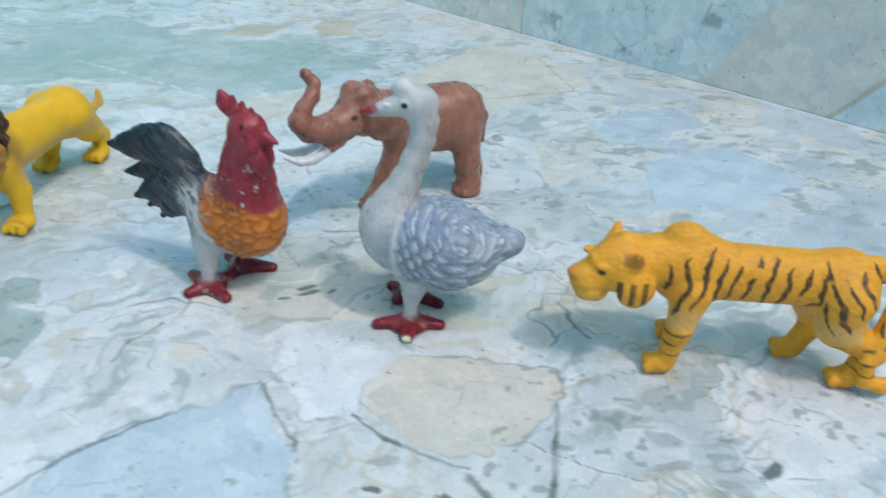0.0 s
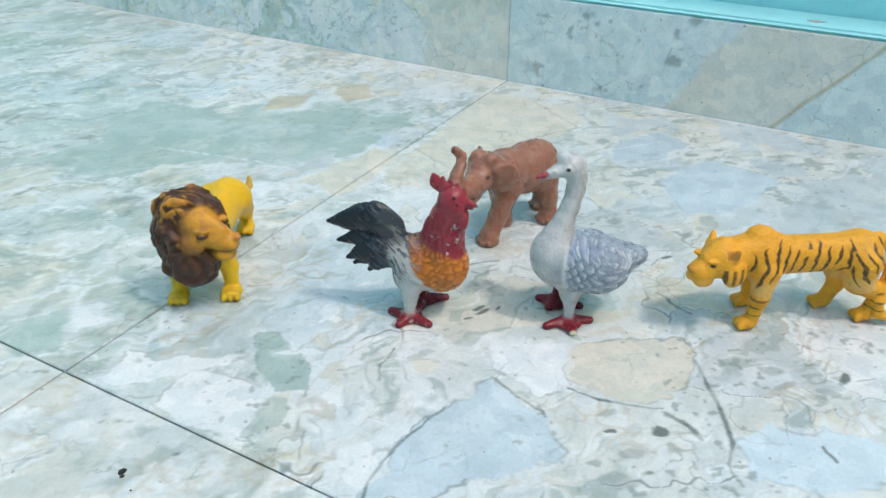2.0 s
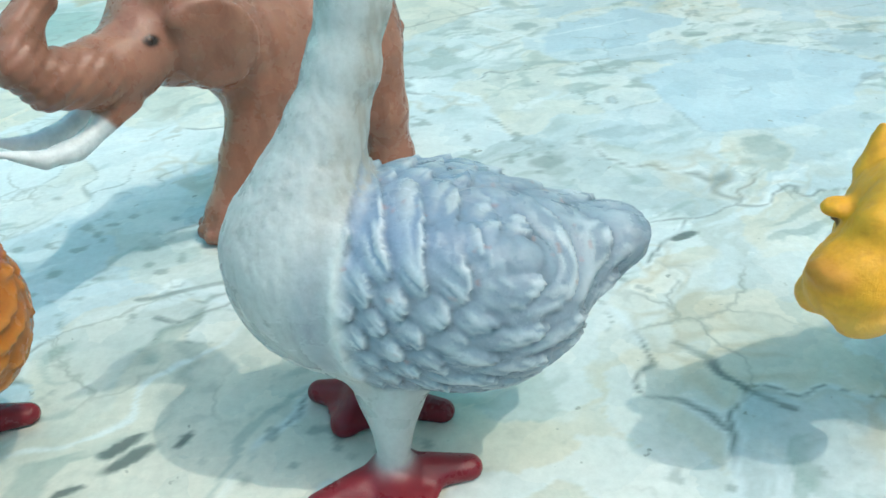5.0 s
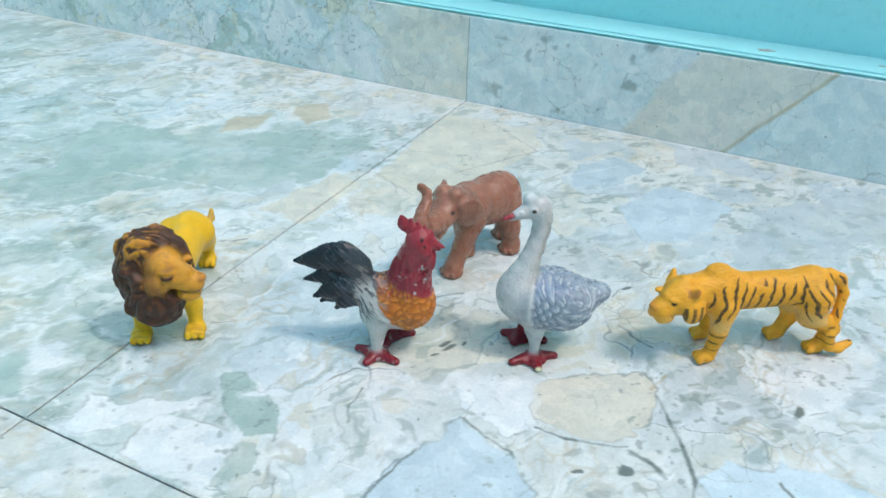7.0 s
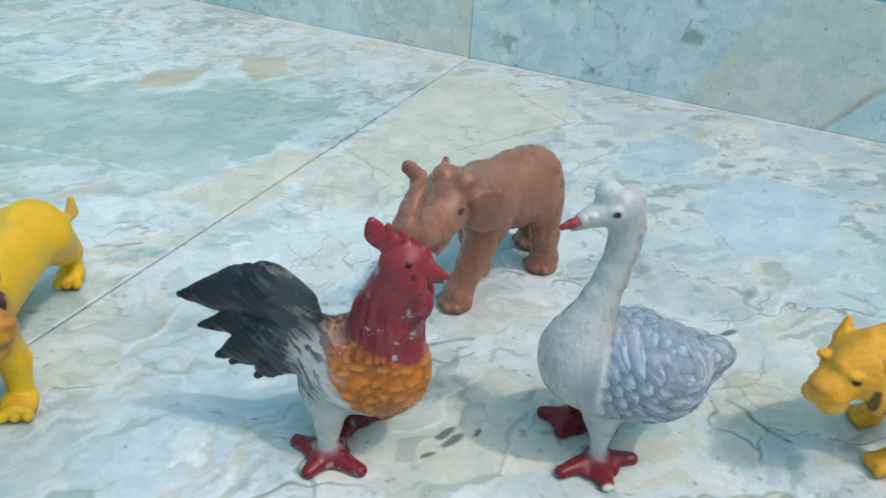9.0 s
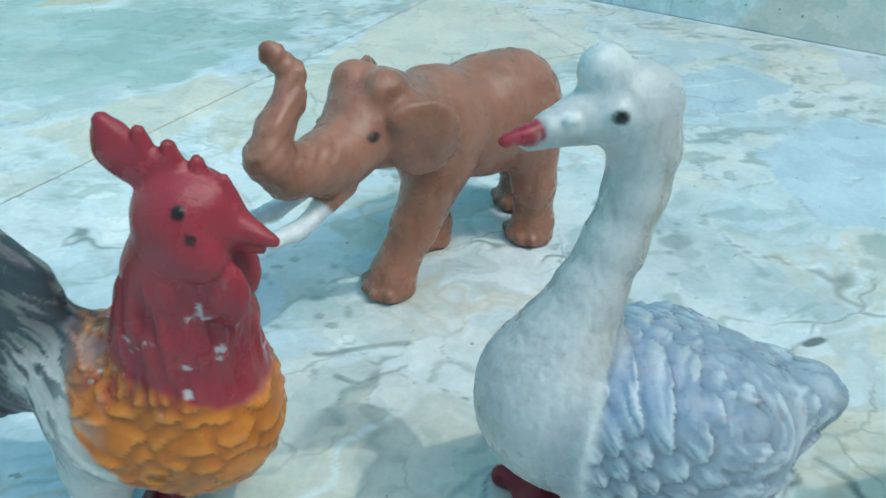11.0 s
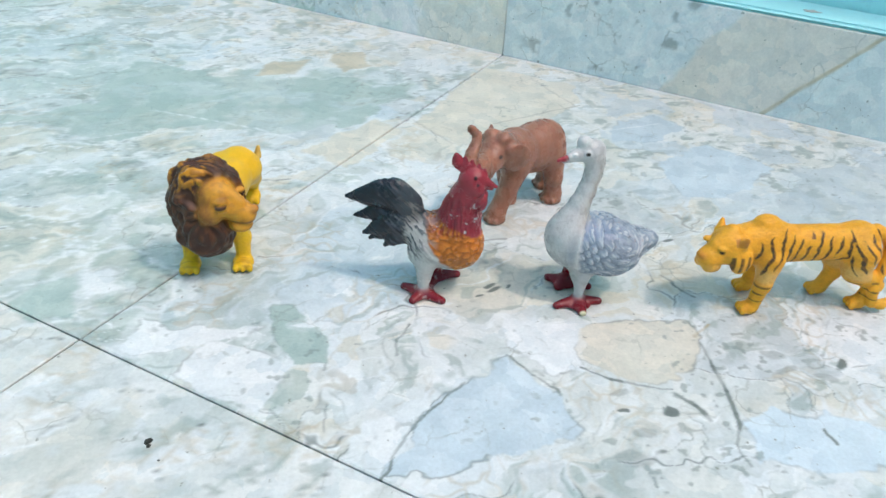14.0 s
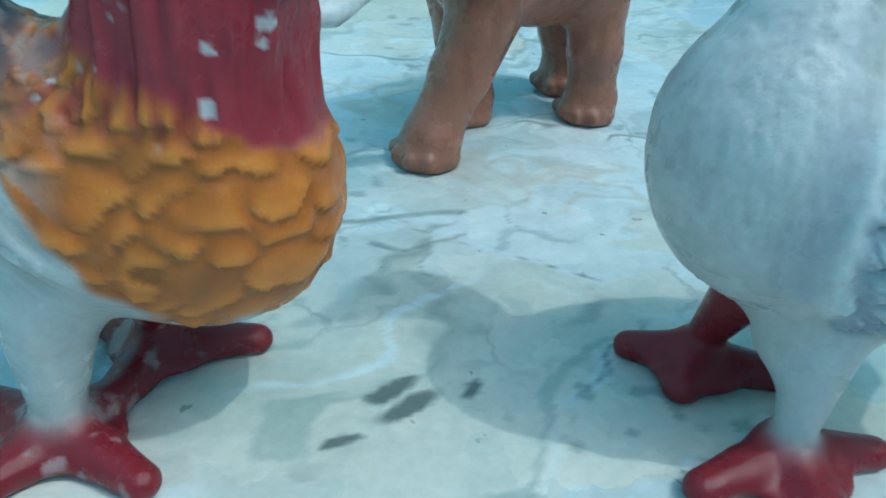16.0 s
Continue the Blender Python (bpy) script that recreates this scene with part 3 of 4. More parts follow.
def toes(centre, tips, col, r=3.2, turn=0):
    """A foot of blunt spread toes; turn: degrees by which its plan is turned."""
    co, si = math.cos(radians(turn)), math.sin(radians(turn))
    (cx, cy), *tips = [(x * co - y * si, x * si + y * co) for x, y in (centre, *tips)]
    mx, my = cx * 0.5 + 0.5 * sum(t[0] for t in tips) / len(tips), cy * 0.5 + 0.5 * sum(t[1] for t in tips) / len(tips)
    out = [ell((cx, cy, 3.2), (4.2, 4.2, 3.4), col, 2), ell((mx, my, 1.8), (8.2, 7.0, 1.9), col, 2.5)]
    for tx, ty in tips:
        out.append(cap((cx, cy, 3.2), (tx, ty, 1.9), r, r * 0.62, col, 2.5))
        out.append(cap(((cx + tx) / 2, (cy + ty) / 2, 2.2), (tx, ty, 1.8), r, r * 0.8, col, 1.5, (1, 1, 0.8)))
    return out


def goose():
    wing = (0.26, 0.31, 0.365)
    P = [ell((-5, 0, 38), (24, 16.5, 17.5), WHITE, 4), ell((9.5, 0, 44.5), (14.8, 14.0, 18.0), WHITE, 4), cap((-10, 0, 40.5), (-44, 0, 43.5), 15.5, 3.6, wing, 4, (1, 1.15, 0.92)),
         cap((-2, 0, 29), (-1, 3, 19), 12, 6.5, WHITE, 5)]
    for s in (1, -1):
        P += [ell((-11, s * 12.0, 39.5), (21, 7.5, 15.0), wing, 2, (0, -12, s * -5)), cap((-18, s * 11, 38.5), (-42, s * 4.0, 42), 13.0, 3.8, wing, 4, (1, 0.7, 1))]
    P += [ell((-12, 0, 50), (22, 12.0, 7.0), (0.24, 0.30, 0.40), 4, (0, -12, 0))]
    P += tube([(10, 0, 48), (8, -1, 58), (5, -2.5, 66), (1.2, -4.5, 75), (-1.4, -6.2, 84), (-2.0, -7.4, 92), (0.5, -8, 98)], [12.5, 8.0, 6.0, 5.2, 5.0, 5.5, 6.2], WHITE, 3.0)
    P += [ell((1.2, -8, 99.0), (9.0, 7.0, 7.6), WHITE, 2.0, (0, 0, 18)), ell((7.0, -6.6, 105.4), (4.2, 3.8, 4.2), (0.62, 0.63, 0.61), 2.0), cap((6.5, -6.5, 99.0), (15.5, -3, 97.6), 4.8, 2.5, WHITE, 2.0),
          cap((18.6, -1.8, 97.0), (22.6, -0.5, 96.4), 1.8, 1.1, BEAK, 0.5), cap((8, -6, 95.4), (19, -2.0, 95.2), 2.2, 1.2, WHITE, 0.5), ell((12.6, -0.9, 99.6), (1.5, 0.8, 0.9), (0.66, 0.66, 0.64), 0.4)]
    for ex, ey in ((5.0, -1.6), (1.2, -14.6)):
        P += [ell((ex, ey, 100.2), (2.3, 1.5, 1.9), (0.70, 0.70, 0.68), 0.8), ell((ex + 0.2, ey + (0.9 if ey > -8 else -0.9), 100.2), (0.75, 0.8, 0.6), (0.01, 0.01, 0.01), 0.15)]
    P += [ell((-15, 1, 34.0), (22, 14.0, 15.5), WHITE, 3)]
    P += [cap((-1, 7, 22), (0, 9.5, 6), 5.4, 2.6, WHITE, 3.5), cap((0, -8, 22), (3.5, -13, 6), 5.4, 2.6, FOOT, 3.5)]
    P += toes((0, 9), [(14, 13.5), (-13.5, 9.5), (-0.5, 21)], FOOT) + toes((3.5, -13), [(-11, -6.5), (13, -17.5), (8.5, -6.5)], FOOT)

    def decorate(p, nrm, c):
        x, y, z = p.T
        side = np.abs(y)
        low = 26 + 0.011 * np.clip(-6 - x, 0, 60) ** 2
        front = 6.5 - 0.016 * (z - 42) ** 2
        on_wing = step(front + 0.8, front - 0.8, x) * step(low - 1.2, low + 1.2, z) * step(70, 62, z) * step(0.05, 0.3, np.hypot(nrm[:, 1], np.maximum(nrm[:, 2], 0)))
        jig = (noise3(p, 0.16, 31) - 0.5) * 2.0
        along, across = -(x * 0.985 + (z - 42) * 0.10) + 40 + jig, z + side * 0.7 - x * 0.06 + 60 + (noise3(p, 0.12, 33) - 0.5) * 2.2
        back = step(-8, -17, x + (z - 40) * 0.55)
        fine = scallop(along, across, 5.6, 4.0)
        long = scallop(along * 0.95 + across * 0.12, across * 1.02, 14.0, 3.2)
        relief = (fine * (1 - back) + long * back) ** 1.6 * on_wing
        relief = relief + (0.45 - relief) * step(-40, -46, x) * on_wing
        barbs = noise3(np.stack([along * 0.8 + across * 1.6, across * 0.5 - along * 0.3, y * 0.2], 1), 1.0, 2)
        down = 0.6 * noise3(np.stack([x * 1.1, y * 1.1, z * 0.30], 1), 1.0, 5) + 0.4 * noise3(np.stack([x * 2.2, y * 2.2, z * 0.7], 1), 1.0, 6)
        plain = (1 - on_wing) * step(20, 26, z)
        p = p + nrm * ((relief - 0.42 * on_wing) * 1.8 + (barbs - 0.5) * 0.55 * on_wing + (down - 0.5) * 0.45 * plain)[:, None]
        c = mix(c, wing, on_wing * 0.85)
        c = mix(c, (0.22, 0.30, 0.42), on_wing * step(46, 54, z + 0.2 * x) * 0.75)
        # feather crevices darkened in the paint, standing in for shade between feathers
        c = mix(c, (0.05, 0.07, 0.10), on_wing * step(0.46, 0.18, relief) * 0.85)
        # pale feather edges, also painted lighter as highlights on the raised tips
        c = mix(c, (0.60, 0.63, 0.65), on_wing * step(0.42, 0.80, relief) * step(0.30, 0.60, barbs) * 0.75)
        rim = np.exp(-((x - front - 0.6) / 1.5) ** 2) * step(27, 31, z) * step(57, 52, z) * step(9, 11, side)
        p = p + nrm * (1.1 * rim)[:, None]
        c = mix(c, (0.70, 0.71, 0.68), rim * 0.85)
        c = mix(c, (0.40, 0.18, 0.14), step(0.78, 0.82, fbm(p, 0.5, 11, 2)) * on_wing * 0.4)
        c = mix(c, (0.40, 0.39, 0.36), step(0.50, 0.30, down) * plain * step(98, 90, z) * 0.35)
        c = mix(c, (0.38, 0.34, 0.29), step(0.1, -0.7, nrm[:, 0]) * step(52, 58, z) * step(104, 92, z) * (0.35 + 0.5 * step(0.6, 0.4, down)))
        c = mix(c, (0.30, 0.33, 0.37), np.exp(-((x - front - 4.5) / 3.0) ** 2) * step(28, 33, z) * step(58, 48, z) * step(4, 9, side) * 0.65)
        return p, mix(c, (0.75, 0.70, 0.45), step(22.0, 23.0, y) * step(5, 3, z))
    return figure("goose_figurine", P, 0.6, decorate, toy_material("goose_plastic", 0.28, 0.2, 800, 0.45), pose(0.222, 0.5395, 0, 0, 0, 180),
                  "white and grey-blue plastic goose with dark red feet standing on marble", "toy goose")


def rooster():
    red, orange, black, pale = (0.31, 0.030, 0.042), (0.61, 0.175, 0.018), (0.012, 0.018, 0.024), (0.55, 0.54, 0.51)
    P = [ell((8, 0, 35), (22, 15.5, 17), pale, 4), ell((16.5, 0, 36), (15.5, 15.5, 18.5), orange, 4), cap((0, 0, 33), (-5, 0, 26), 16, 10, pale, 5),
         cap((2, 0, 41), (-13, 0, 44), 14, 8.5, pale, 4, (1, 0.9, 1))]
    P += tube([(15, 0, 48), (17, -2, 60), (19, -4.5, 71), (22, -7, 82)], [14.5, 11.6, 9.2, 7.8], red, 2.5)
    P += [ell((22.5, -7, 83.5), (8.6, 7.2, 8.2), red, 2), cap((28.0, -7.5, 83), (36.2, -8.6, 80.4), 3.8, 1.0, red, 1.2), cap((28.5, -7.5, 79.6), (34.0, -8.2, 78.6), 2.2, 0.9, red, 0.6)]
    P += [ell((18.5, -7, 90.5), (10, 2.2, 4), red, 1.0, (0, 22, 0)), ell((12.8, -6.6, 94.5), (3.4, 2.4, 4.6), red, 0.8, (0, -20, 0))]
    for x, z, r in ((11.6, 100.4, 2.0), (16.8, 98.6, 1.5), (21, 96.6, 1.5), (25, 94.2, 1.5), (28.6, 91.4, 1.5)):
        P.append(cap((x + 0.8, -7, z - 7), (x, -7, z - r), 2.3, r * 0.75, red, 0.4))
    for s in (1, -1):
        P += [ell((27.5, -7 + s * 3.4, 71), (4.6, 2.8, 6.6), red, 1.4), ell((25, -7 + s * 5.8, 79), (4.6, 2.6, 4.4), (0.46, 0.05, 0.06), 1.2),
              ell((25.5, -7 + s * 7.5, 83.6), (0.8, 0.5, 0.6), (0.02, 0.01, 0.01), 0.15), ell((25.5, -7 + s * 6.6, 83.6), (1.5, 0.7, 1.2), red, 0.5), ell((23.7, -7 + s * 6.5, 87.4), (0.5, 0.6, 0.8), (0.02, 0.01, 0.01), 0.15)]
    tail = (1, 0.5, 1)
    P += tube([(-10, 0, 46), (-16.5, 0, 60), (-24, 0, 65.5), (-33, 0, 65.5), (-42, 0, 63.5), (-53, 0, 62.5)], [6.5, 9.0, 10.2, 8.2, 5.4, 1.5], black, 2.2, tail)
    P += tube([(-8, 1, 46), (-20, 2, 52), (-34, 2.5, 51), (-48.5, 2.5, 48)], [10, 9.5, 6.5, 1.3], black, 1.2, tail)
    P += tube([(-9, -1, 45), (-24, -1.5, 46), (-33, -1.5, 42.5), (-42, -1.5, 38.5)], [10, 8.5, 5.5, 1.5], black, 1.0, tail)
    P += tube([(-9, 1, 44), (-22, 2, 42.5), (-31, 2.5, 37.5), (-38.5, 2.5, 32.5)], [10, 8.0, 5.5, 1.5], black, 1.0, tail)
    P += tube([(-8, -1, 42), (-18, -2, 40), (-24, -2.5, 36), (-28.5, -2.5, 31)], [10, 7.5, 5.0, 1.8], black, 1.0, tail)
    P += [cap((-3, -8, 24), (-3.5, -10, 6), 7, 3.2, pale, 3.5), cap((2, 8, 24), (3.5, 10, 6), 6.5, 3.0, FOOT, 3.5)]
    P += toes((-5, -9.5), [(6, -18.5), (-12, -17.5), (-16, -2), (2, 1)], FOOT, 3.2, 9) + toes((5, 9.5), [(19, 10.5), (1, 1.5), (-5, 16.5)], FOOT, 3.2, 9)

    def decorate(p, nrm, c):
        x, y, z = p.T
        ruff = z - 44.5 - np.clip(28 - x, 0, 40) * 0.45 + (noise3(p, 0.35, 21) - 0.5) * 4
        breast = step(2, -1, ruff) * step(-2, 2, z - 22.5 - 0.06 * np.clip(17 - x, 0, 40) ** 2 + (noise3(p, 0.3, 22) - 0.5) * 5) * step(-6, -1, x)
        wob = noise3(p, 0.2, 12) - 0.5
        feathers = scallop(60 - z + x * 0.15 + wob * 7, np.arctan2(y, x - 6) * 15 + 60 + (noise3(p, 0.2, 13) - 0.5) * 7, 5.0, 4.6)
        neck = step(45, 50, z) * step(76, 70, z) * step(-4, 3, x)
        strands = 0.65 * noise3(np.stack([np.arctan2(y + 4, x - 14) * 9, z * 0.10, 0 * x], 1), 1.0, 3) + 0.35 * noise3(np.stack([np.arctan2(y + 4, x - 14) * 22, z * 0.22, 0 * x], 1), 1.0, 5)
        tail = step(-12, -22, x)
        barbs = noise3(np.stack([(z * 0.65 - x * 0.75) * 0.12, y * 0.6, (x * 0.65 + z * 0.75) * 1.1], 1), 1.0, 4)
        saddle = step(6, 0, x) * step(-34, -24, x) * step(24, 30, z)
        streak = 0.55 * noise3(np.stack([(z * 0.65 - x * 0.75) * 0.10, y * 0.35, (x * 0.65 + z * 0.75) * 0.62], 1), 1.0, 6) + 0.45 * noise3(np.stack([(z * 0.65 - x * 0.75) * 0.16, y * 0.5, (x * 0.65 + z * 0.75) * 1.4], 1), 1.0, 7)
        p = p + nrm * (((feathers - 0.5) * 1.5 + (noise3(p, 0.5, 15) - 0.5) * 0.6) * breast + (strands - 0.5) * 2.2 * neck + (barbs - 0.5) * 0.9 * tail + (streak - 0.5) * 0.9 * saddle * (1 - tail))[:, None]
        legs = step(20, 17, z)
        body_red = (c[:, 0] > 0.3) & (c[:, 1] < 0.1)
        c = mix(c, pale, (1 - breast) * step(47, 43, z) * step(-18, -8, x) * (1 - legs))
        c = mix(c, orange, breast * (1 - legs))
        # dark wash in the feather gaps, deepened as painted shade between them
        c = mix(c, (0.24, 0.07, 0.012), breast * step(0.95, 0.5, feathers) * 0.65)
        # raised breast feathers painted lighter as highlights
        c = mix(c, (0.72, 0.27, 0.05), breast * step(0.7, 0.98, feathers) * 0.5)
        c = mix(c, red, step(-1, 2, ruff) * step(-4, 2, x) * (c[:, 0] > 0.1))
        c = mix(c, (0.26, 0.015, 0.03), neck * step(0.62, 0.35, strands) * 0.75)
        c = mix(c, (0.36, 0.34, 0.31), saddle * step(0.55, 0.42, streak) * 0.5)
        c = mix(c, (0.05, 0.06, 0.07), saddle * step(0.46, 0.54, streak + step(-4, -22, x - (z - 45) * 0.25) * 0.16 - 0.07) * step(4, -12, x - (z - 40) * 0.3) * 0.95)
        c = mix(c, black, step(-17, -25, x + (streak - 0.5) * 22))
        # sheen on the raised tail barbs, painted as a paler black
        c = mix(c, (0.07, 0.085, 0.11), step(-14, -20, x) * step(0.62, 0.74, barbs) * step(-38, -26, x) * 0.6)
        c = mix(c, (0.62, 0.60, 0.58), step(0.735, 0.765, fbm(p, 0.38, 8, 3)) * neck * 0.8)
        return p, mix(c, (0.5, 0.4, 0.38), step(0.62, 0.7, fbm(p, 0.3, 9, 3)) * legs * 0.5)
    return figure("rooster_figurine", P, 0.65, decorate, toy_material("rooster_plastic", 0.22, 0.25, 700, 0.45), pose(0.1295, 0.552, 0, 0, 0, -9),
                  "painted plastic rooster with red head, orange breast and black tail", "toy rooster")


def elephant():
    skin, dark, ivory = (0.34, 0.142, 0.09), (0.20, 0.075, 0.04), (0.75, 0.76, 0.76)
    P = [ell((-5, 0, 45.5), (25, 16.5, 19.5), skin, 4), ell((16, 2, 48), (17, 16, 18), skin, 4), ell((-17, 0, 44.5), (15.5, 16, 19.5), skin, 4), cap((22, 4, 52), (42, 12, 60), 14, 12, skin, 4),
         ell((45, 13, 62), (13.5, 12, 13), skin, 3), ell((46, 19, 72), (6, 5.5, 5), skin, 2.5), ell((49, 9.5, 72), (6, 5.5, 5), skin, 2.5), cap((50, 15, 62), (62, 20, 57), 10, 7.8, skin, 3)]
    P += tube([(58, 18, 58), (68, 22, 58.5), (77, 24.5, 60.5), (82, 25, 65.5), (79, 23.5, 71.5), (74, 21.5, 76.5), (72, 19.5, 82), (75.5, 17.5, 86.5)], [8.6, 7.2, 6.3, 5.4, 4.4, 3.6, 2.9, 2.8], skin, 1.4)
    P += [ell((40, 27.0, 60), (10.5, 1.8, 11.5), skin, 0.8, (-10, 22, -20)), ell((36, -4, 59.5), (11.5, 2.2, 11.5), skin, 0.7, (8, 18, 40))]
    for s in (1, -1):
        P += [ell((44 - s * 2, 13 + s * 10.5, 67), (8, 3.6, 4.5), skin, 2.2, (0, 0, 20)), cap((61, 17.5 + s * 5, 52), (69, 18.5 + s * 5, 47.6), 3.6, 2.8, skin, 1.0)]
        P += tube([(69, 18.5 + s * 5, 47.4), (76, 19.5 + s * 6, 44.6), (83, 20.5 + s * 6, 44.8), (91, 21 + s * 5, 48.6)], [2.5, 2.5, 2.1, 0.7], ivory, 0.3)
        P += [ell((57 - s * 3, 16.5 + s * (8.6 if s > 0 else 6.5), 63.5), (1.1, 0.9, 0.7), (0.03, 0.015, 0.01), 0.2)]
    for (x, y), top in (((36, 8.5), (20, 9, 40)), ((9, -8), (14, -9, 40)), ((-21, 10.5), (-18, 8, 40)), ((-33, -9.5), (-26, -8, 40))):
        P += tube([top, ((x + top[0]) / 2, y, 21), (x, y, 6)], [10, 7, 6.4], skin, 3)
        P += [cap((x, y, 6), (x + 0.8, y, 3), 7.4, 8.2, skin, 2)]
        for a in (-50, -17, 17, 50):
            P.append(ell((x + 0.8 + 8.0 * math.cos(radians(a)), y + 8.0 * math.sin(radians(a)), 3.0), (1.6, 1.9, 2.2), (0.30, 0.13, 0.085), 0.8))
    P += tube([(-29, 0, 54), (-34, 1, 43), (-33, 2, 28)], [3, 2, 1.6], skin, 2)

    def decorate(p, nrm, c):
        x, y, z = p.T
        rings = np.sin((z * 0.8 + x * 0.5) * 2.6) * step(60, 66, x) * (c[:, 1] < 0.4)
        creases = noise3(np.stack([x * 0.35, y * 0.35, z * 0.12], 1), 1.0, 3)
        p = p + nrm * (rings * 0.18 + (creases - 0.5) * 0.7)[:, None]
        white = c[:, 1] > 0.4
        # back of the near ear darkened: shade under the flap put into the paint
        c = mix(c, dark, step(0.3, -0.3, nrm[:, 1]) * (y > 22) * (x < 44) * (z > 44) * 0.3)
        c = mix(c, dark, (creases < 0.32) * 0.3 * ~white)
        c = mix(c, (0.44, 0.20, 0.12), (creases > 0.68) * 0.3 * ~white)
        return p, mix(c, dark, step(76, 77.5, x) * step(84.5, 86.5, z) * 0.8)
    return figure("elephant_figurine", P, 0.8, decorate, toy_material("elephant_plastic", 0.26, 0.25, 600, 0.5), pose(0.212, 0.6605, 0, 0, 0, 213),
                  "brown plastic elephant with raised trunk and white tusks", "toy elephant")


def lion():
    yellow, mane, gold = (0.82, 0.47, 0.014), (0.055, 0.022, 0.012), (0.64, 0.29, 0.025)
    P = [cap((26, 0, 36), (-20, 7, 37), 15, 13, yellow, 4, (1, 0.9, 1)), ell((-36, 8, 37), (17, 14, 15), yellow, 4), ell((30, 0, 34), (14, 15, 16), yellow, 4)]
    P += [ell((37, -4, 54), (16, 21, 26), mane, 4), ell((44, -3, 37), (14, 17, 18), mane, 4), ell((35, -4, 67), (14, 17, 13), mane, 4), ell((34, 12, 56), (9, 8, 18), mane, 3)]
    P += [ell((45, 5, 60), (11, 12, 12), gold, 1.6), cap((47, 11, 56), (49, 22, 50.5), 9.2, 7.0, gold, 2.0), ell((50, 27.2, 54.0), (3.6, 3.2, 2.6), (0.50, 0.20, 0.03), 0.8),
          ell((48, 19, 42.6), (7.2, 7.2, 4.8), gold, 0.8), cap((46, 8, 67), (50, 19, 58.5), 5.0, 4.2, gold, 1.2), ell((53.5, 2, 52), (5, 7, 7), gold, 2.0)]
    for dx, dy in ((56.0, 9.0), (40.0, 17.5)):
        P += [ell((dx, dy, 58.6), (1.8, 2.6, 1.3), (0.05, 0.02, 0.01), 0.3), ell((dx - 0.6, dy, 61.6), (2.8, 4.6, 1.8), gold, 0.9), ell((dx - 0.2, dy, 56.2), (2.6, 3.8, 1.5), gold, 0.9)]
    for (x, y), top in (((33, -17), (30, -10, 36)), ((31, 16), (28, 11, 34))):
        P += tube([top, (x - 4, y * 0.98, 20), (x - 2, y, 6)], [9, 5.6, 4.6], yellow, 3)
        P += [ell((x + 2, y, 4.2), (8.2, 6.8, 4.4), yellow, 1.5)] + [ell((x + 8, y + d, 3.4), (3.0, 2.2, 3.0), yellow, 0.5) for d in (-4.4, 0, 4.4)]
    for (x, y) in ((-56, 14), (-38, -8)):
        P += tube([(-37, y * 0.7 + 3, 36), (x + 7, y, 23), (x - 5, y, 14), (x - 2, y, 5)], [12, 8, 5, 4.6], yellow, 3)
        P += [ell((x + 2, y, 4.4), (8.2, 6.6, 4.6), yellow, 1.5)] + [ell((x + 8, y + d, 3.6), (3.0, 2.2, 3.0), yellow, 0.5) for d in (-4.2, 0, 4.2)]
    P += tube([(-48, 12, 38), (-53, 17, 34), (-56, 20, 37), (-55, 21, 44)], [3.2, 2.4, 2.6, 1.6], (0.78, 0.5, 0.12), 1.5)

    def decorate(p, nrm, c):
        x, y, z = p.T
        face = (c[:, 0] > 0.3)
        in_mane = (~face) & (z > 14)
        locks = noise3(np.stack([x * 0.35, np.arctan2(z - 52, y) * 3.2, np.hypot(y, z - 52) * 0.10], 1), 1.0, 3)
        fine = noise3(np.stack([x * 0.8, np.arctan2(z - 52, y) * 8, np.hypot(y, z - 52) * 0.16], 1), 1.0, 5)
        p = p + nrm * ((locks - 0.5) * 5.0 * in_mane + (fine - 0.5) * 1.8 * in_mane)[:, None]
        c = mix(c, (0.70, 0.31, 0.02), in_mane * step(0.46, 0.58, 0.4 * locks + 0.6 * fine) * step(60, 68, z) * step(8, -4, y) * 0.9)
        c = mix(c, (0.14, 0.05, 0.02), face * step(9, 0, y + (z - 56) * 0.35) * (x > 40) * (z > 36) * (0.5 + 0.4 * fine))
        c = mix(c, (0.10, 0.04, 0.015), face * np.exp(-((y - 9) / 3.4) ** 2 - ((z - 58.3) / 1.5) ** 2) * (x > 48) * 0.95)
        c = mix(c, (0.22, 0.085, 0.02), face * np.exp(-((y - 10) / 5.0) ** 2 - ((z - 63.2) / 0.9) ** 2) * (x > 46) * 0.7)
        c = mix(c, (0.30, 0.12, 0.03), face * step(0.55, 0.72, fine) * (x > 34) * 0.35)
        c = mix(c, (0.15, 0.055, 0.02), in_mane * step(0.5, 0.7, fine) * 0.5)
        c = mix(c, (0.22, 0.09, 0.03), face * step(36, 28, x) * step(10, 20, x) * step(24, 40, z) * 0.6)
        c = mix(c, (0.62, 0.36, 0.15), face * (z < 34) * (z > 24) * (x < 30) * 0.35)
        return p, mix(c, (0.25, 0.09, 0.02), face * step(48.0, 47.0, z) * step(45.2, 46.0, z) * step(10, 13, y) * (x > 40) * 0.9)
    return figure("lion_figurine", P, 0.85, decorate, toy_material("lion_plastic", 0.40, 0.35, 700), pose(-0.006, 0.610, 0, 0, 0, 270),
                  "yellow plastic lion with dark brown mane and turned head", "toy lion")


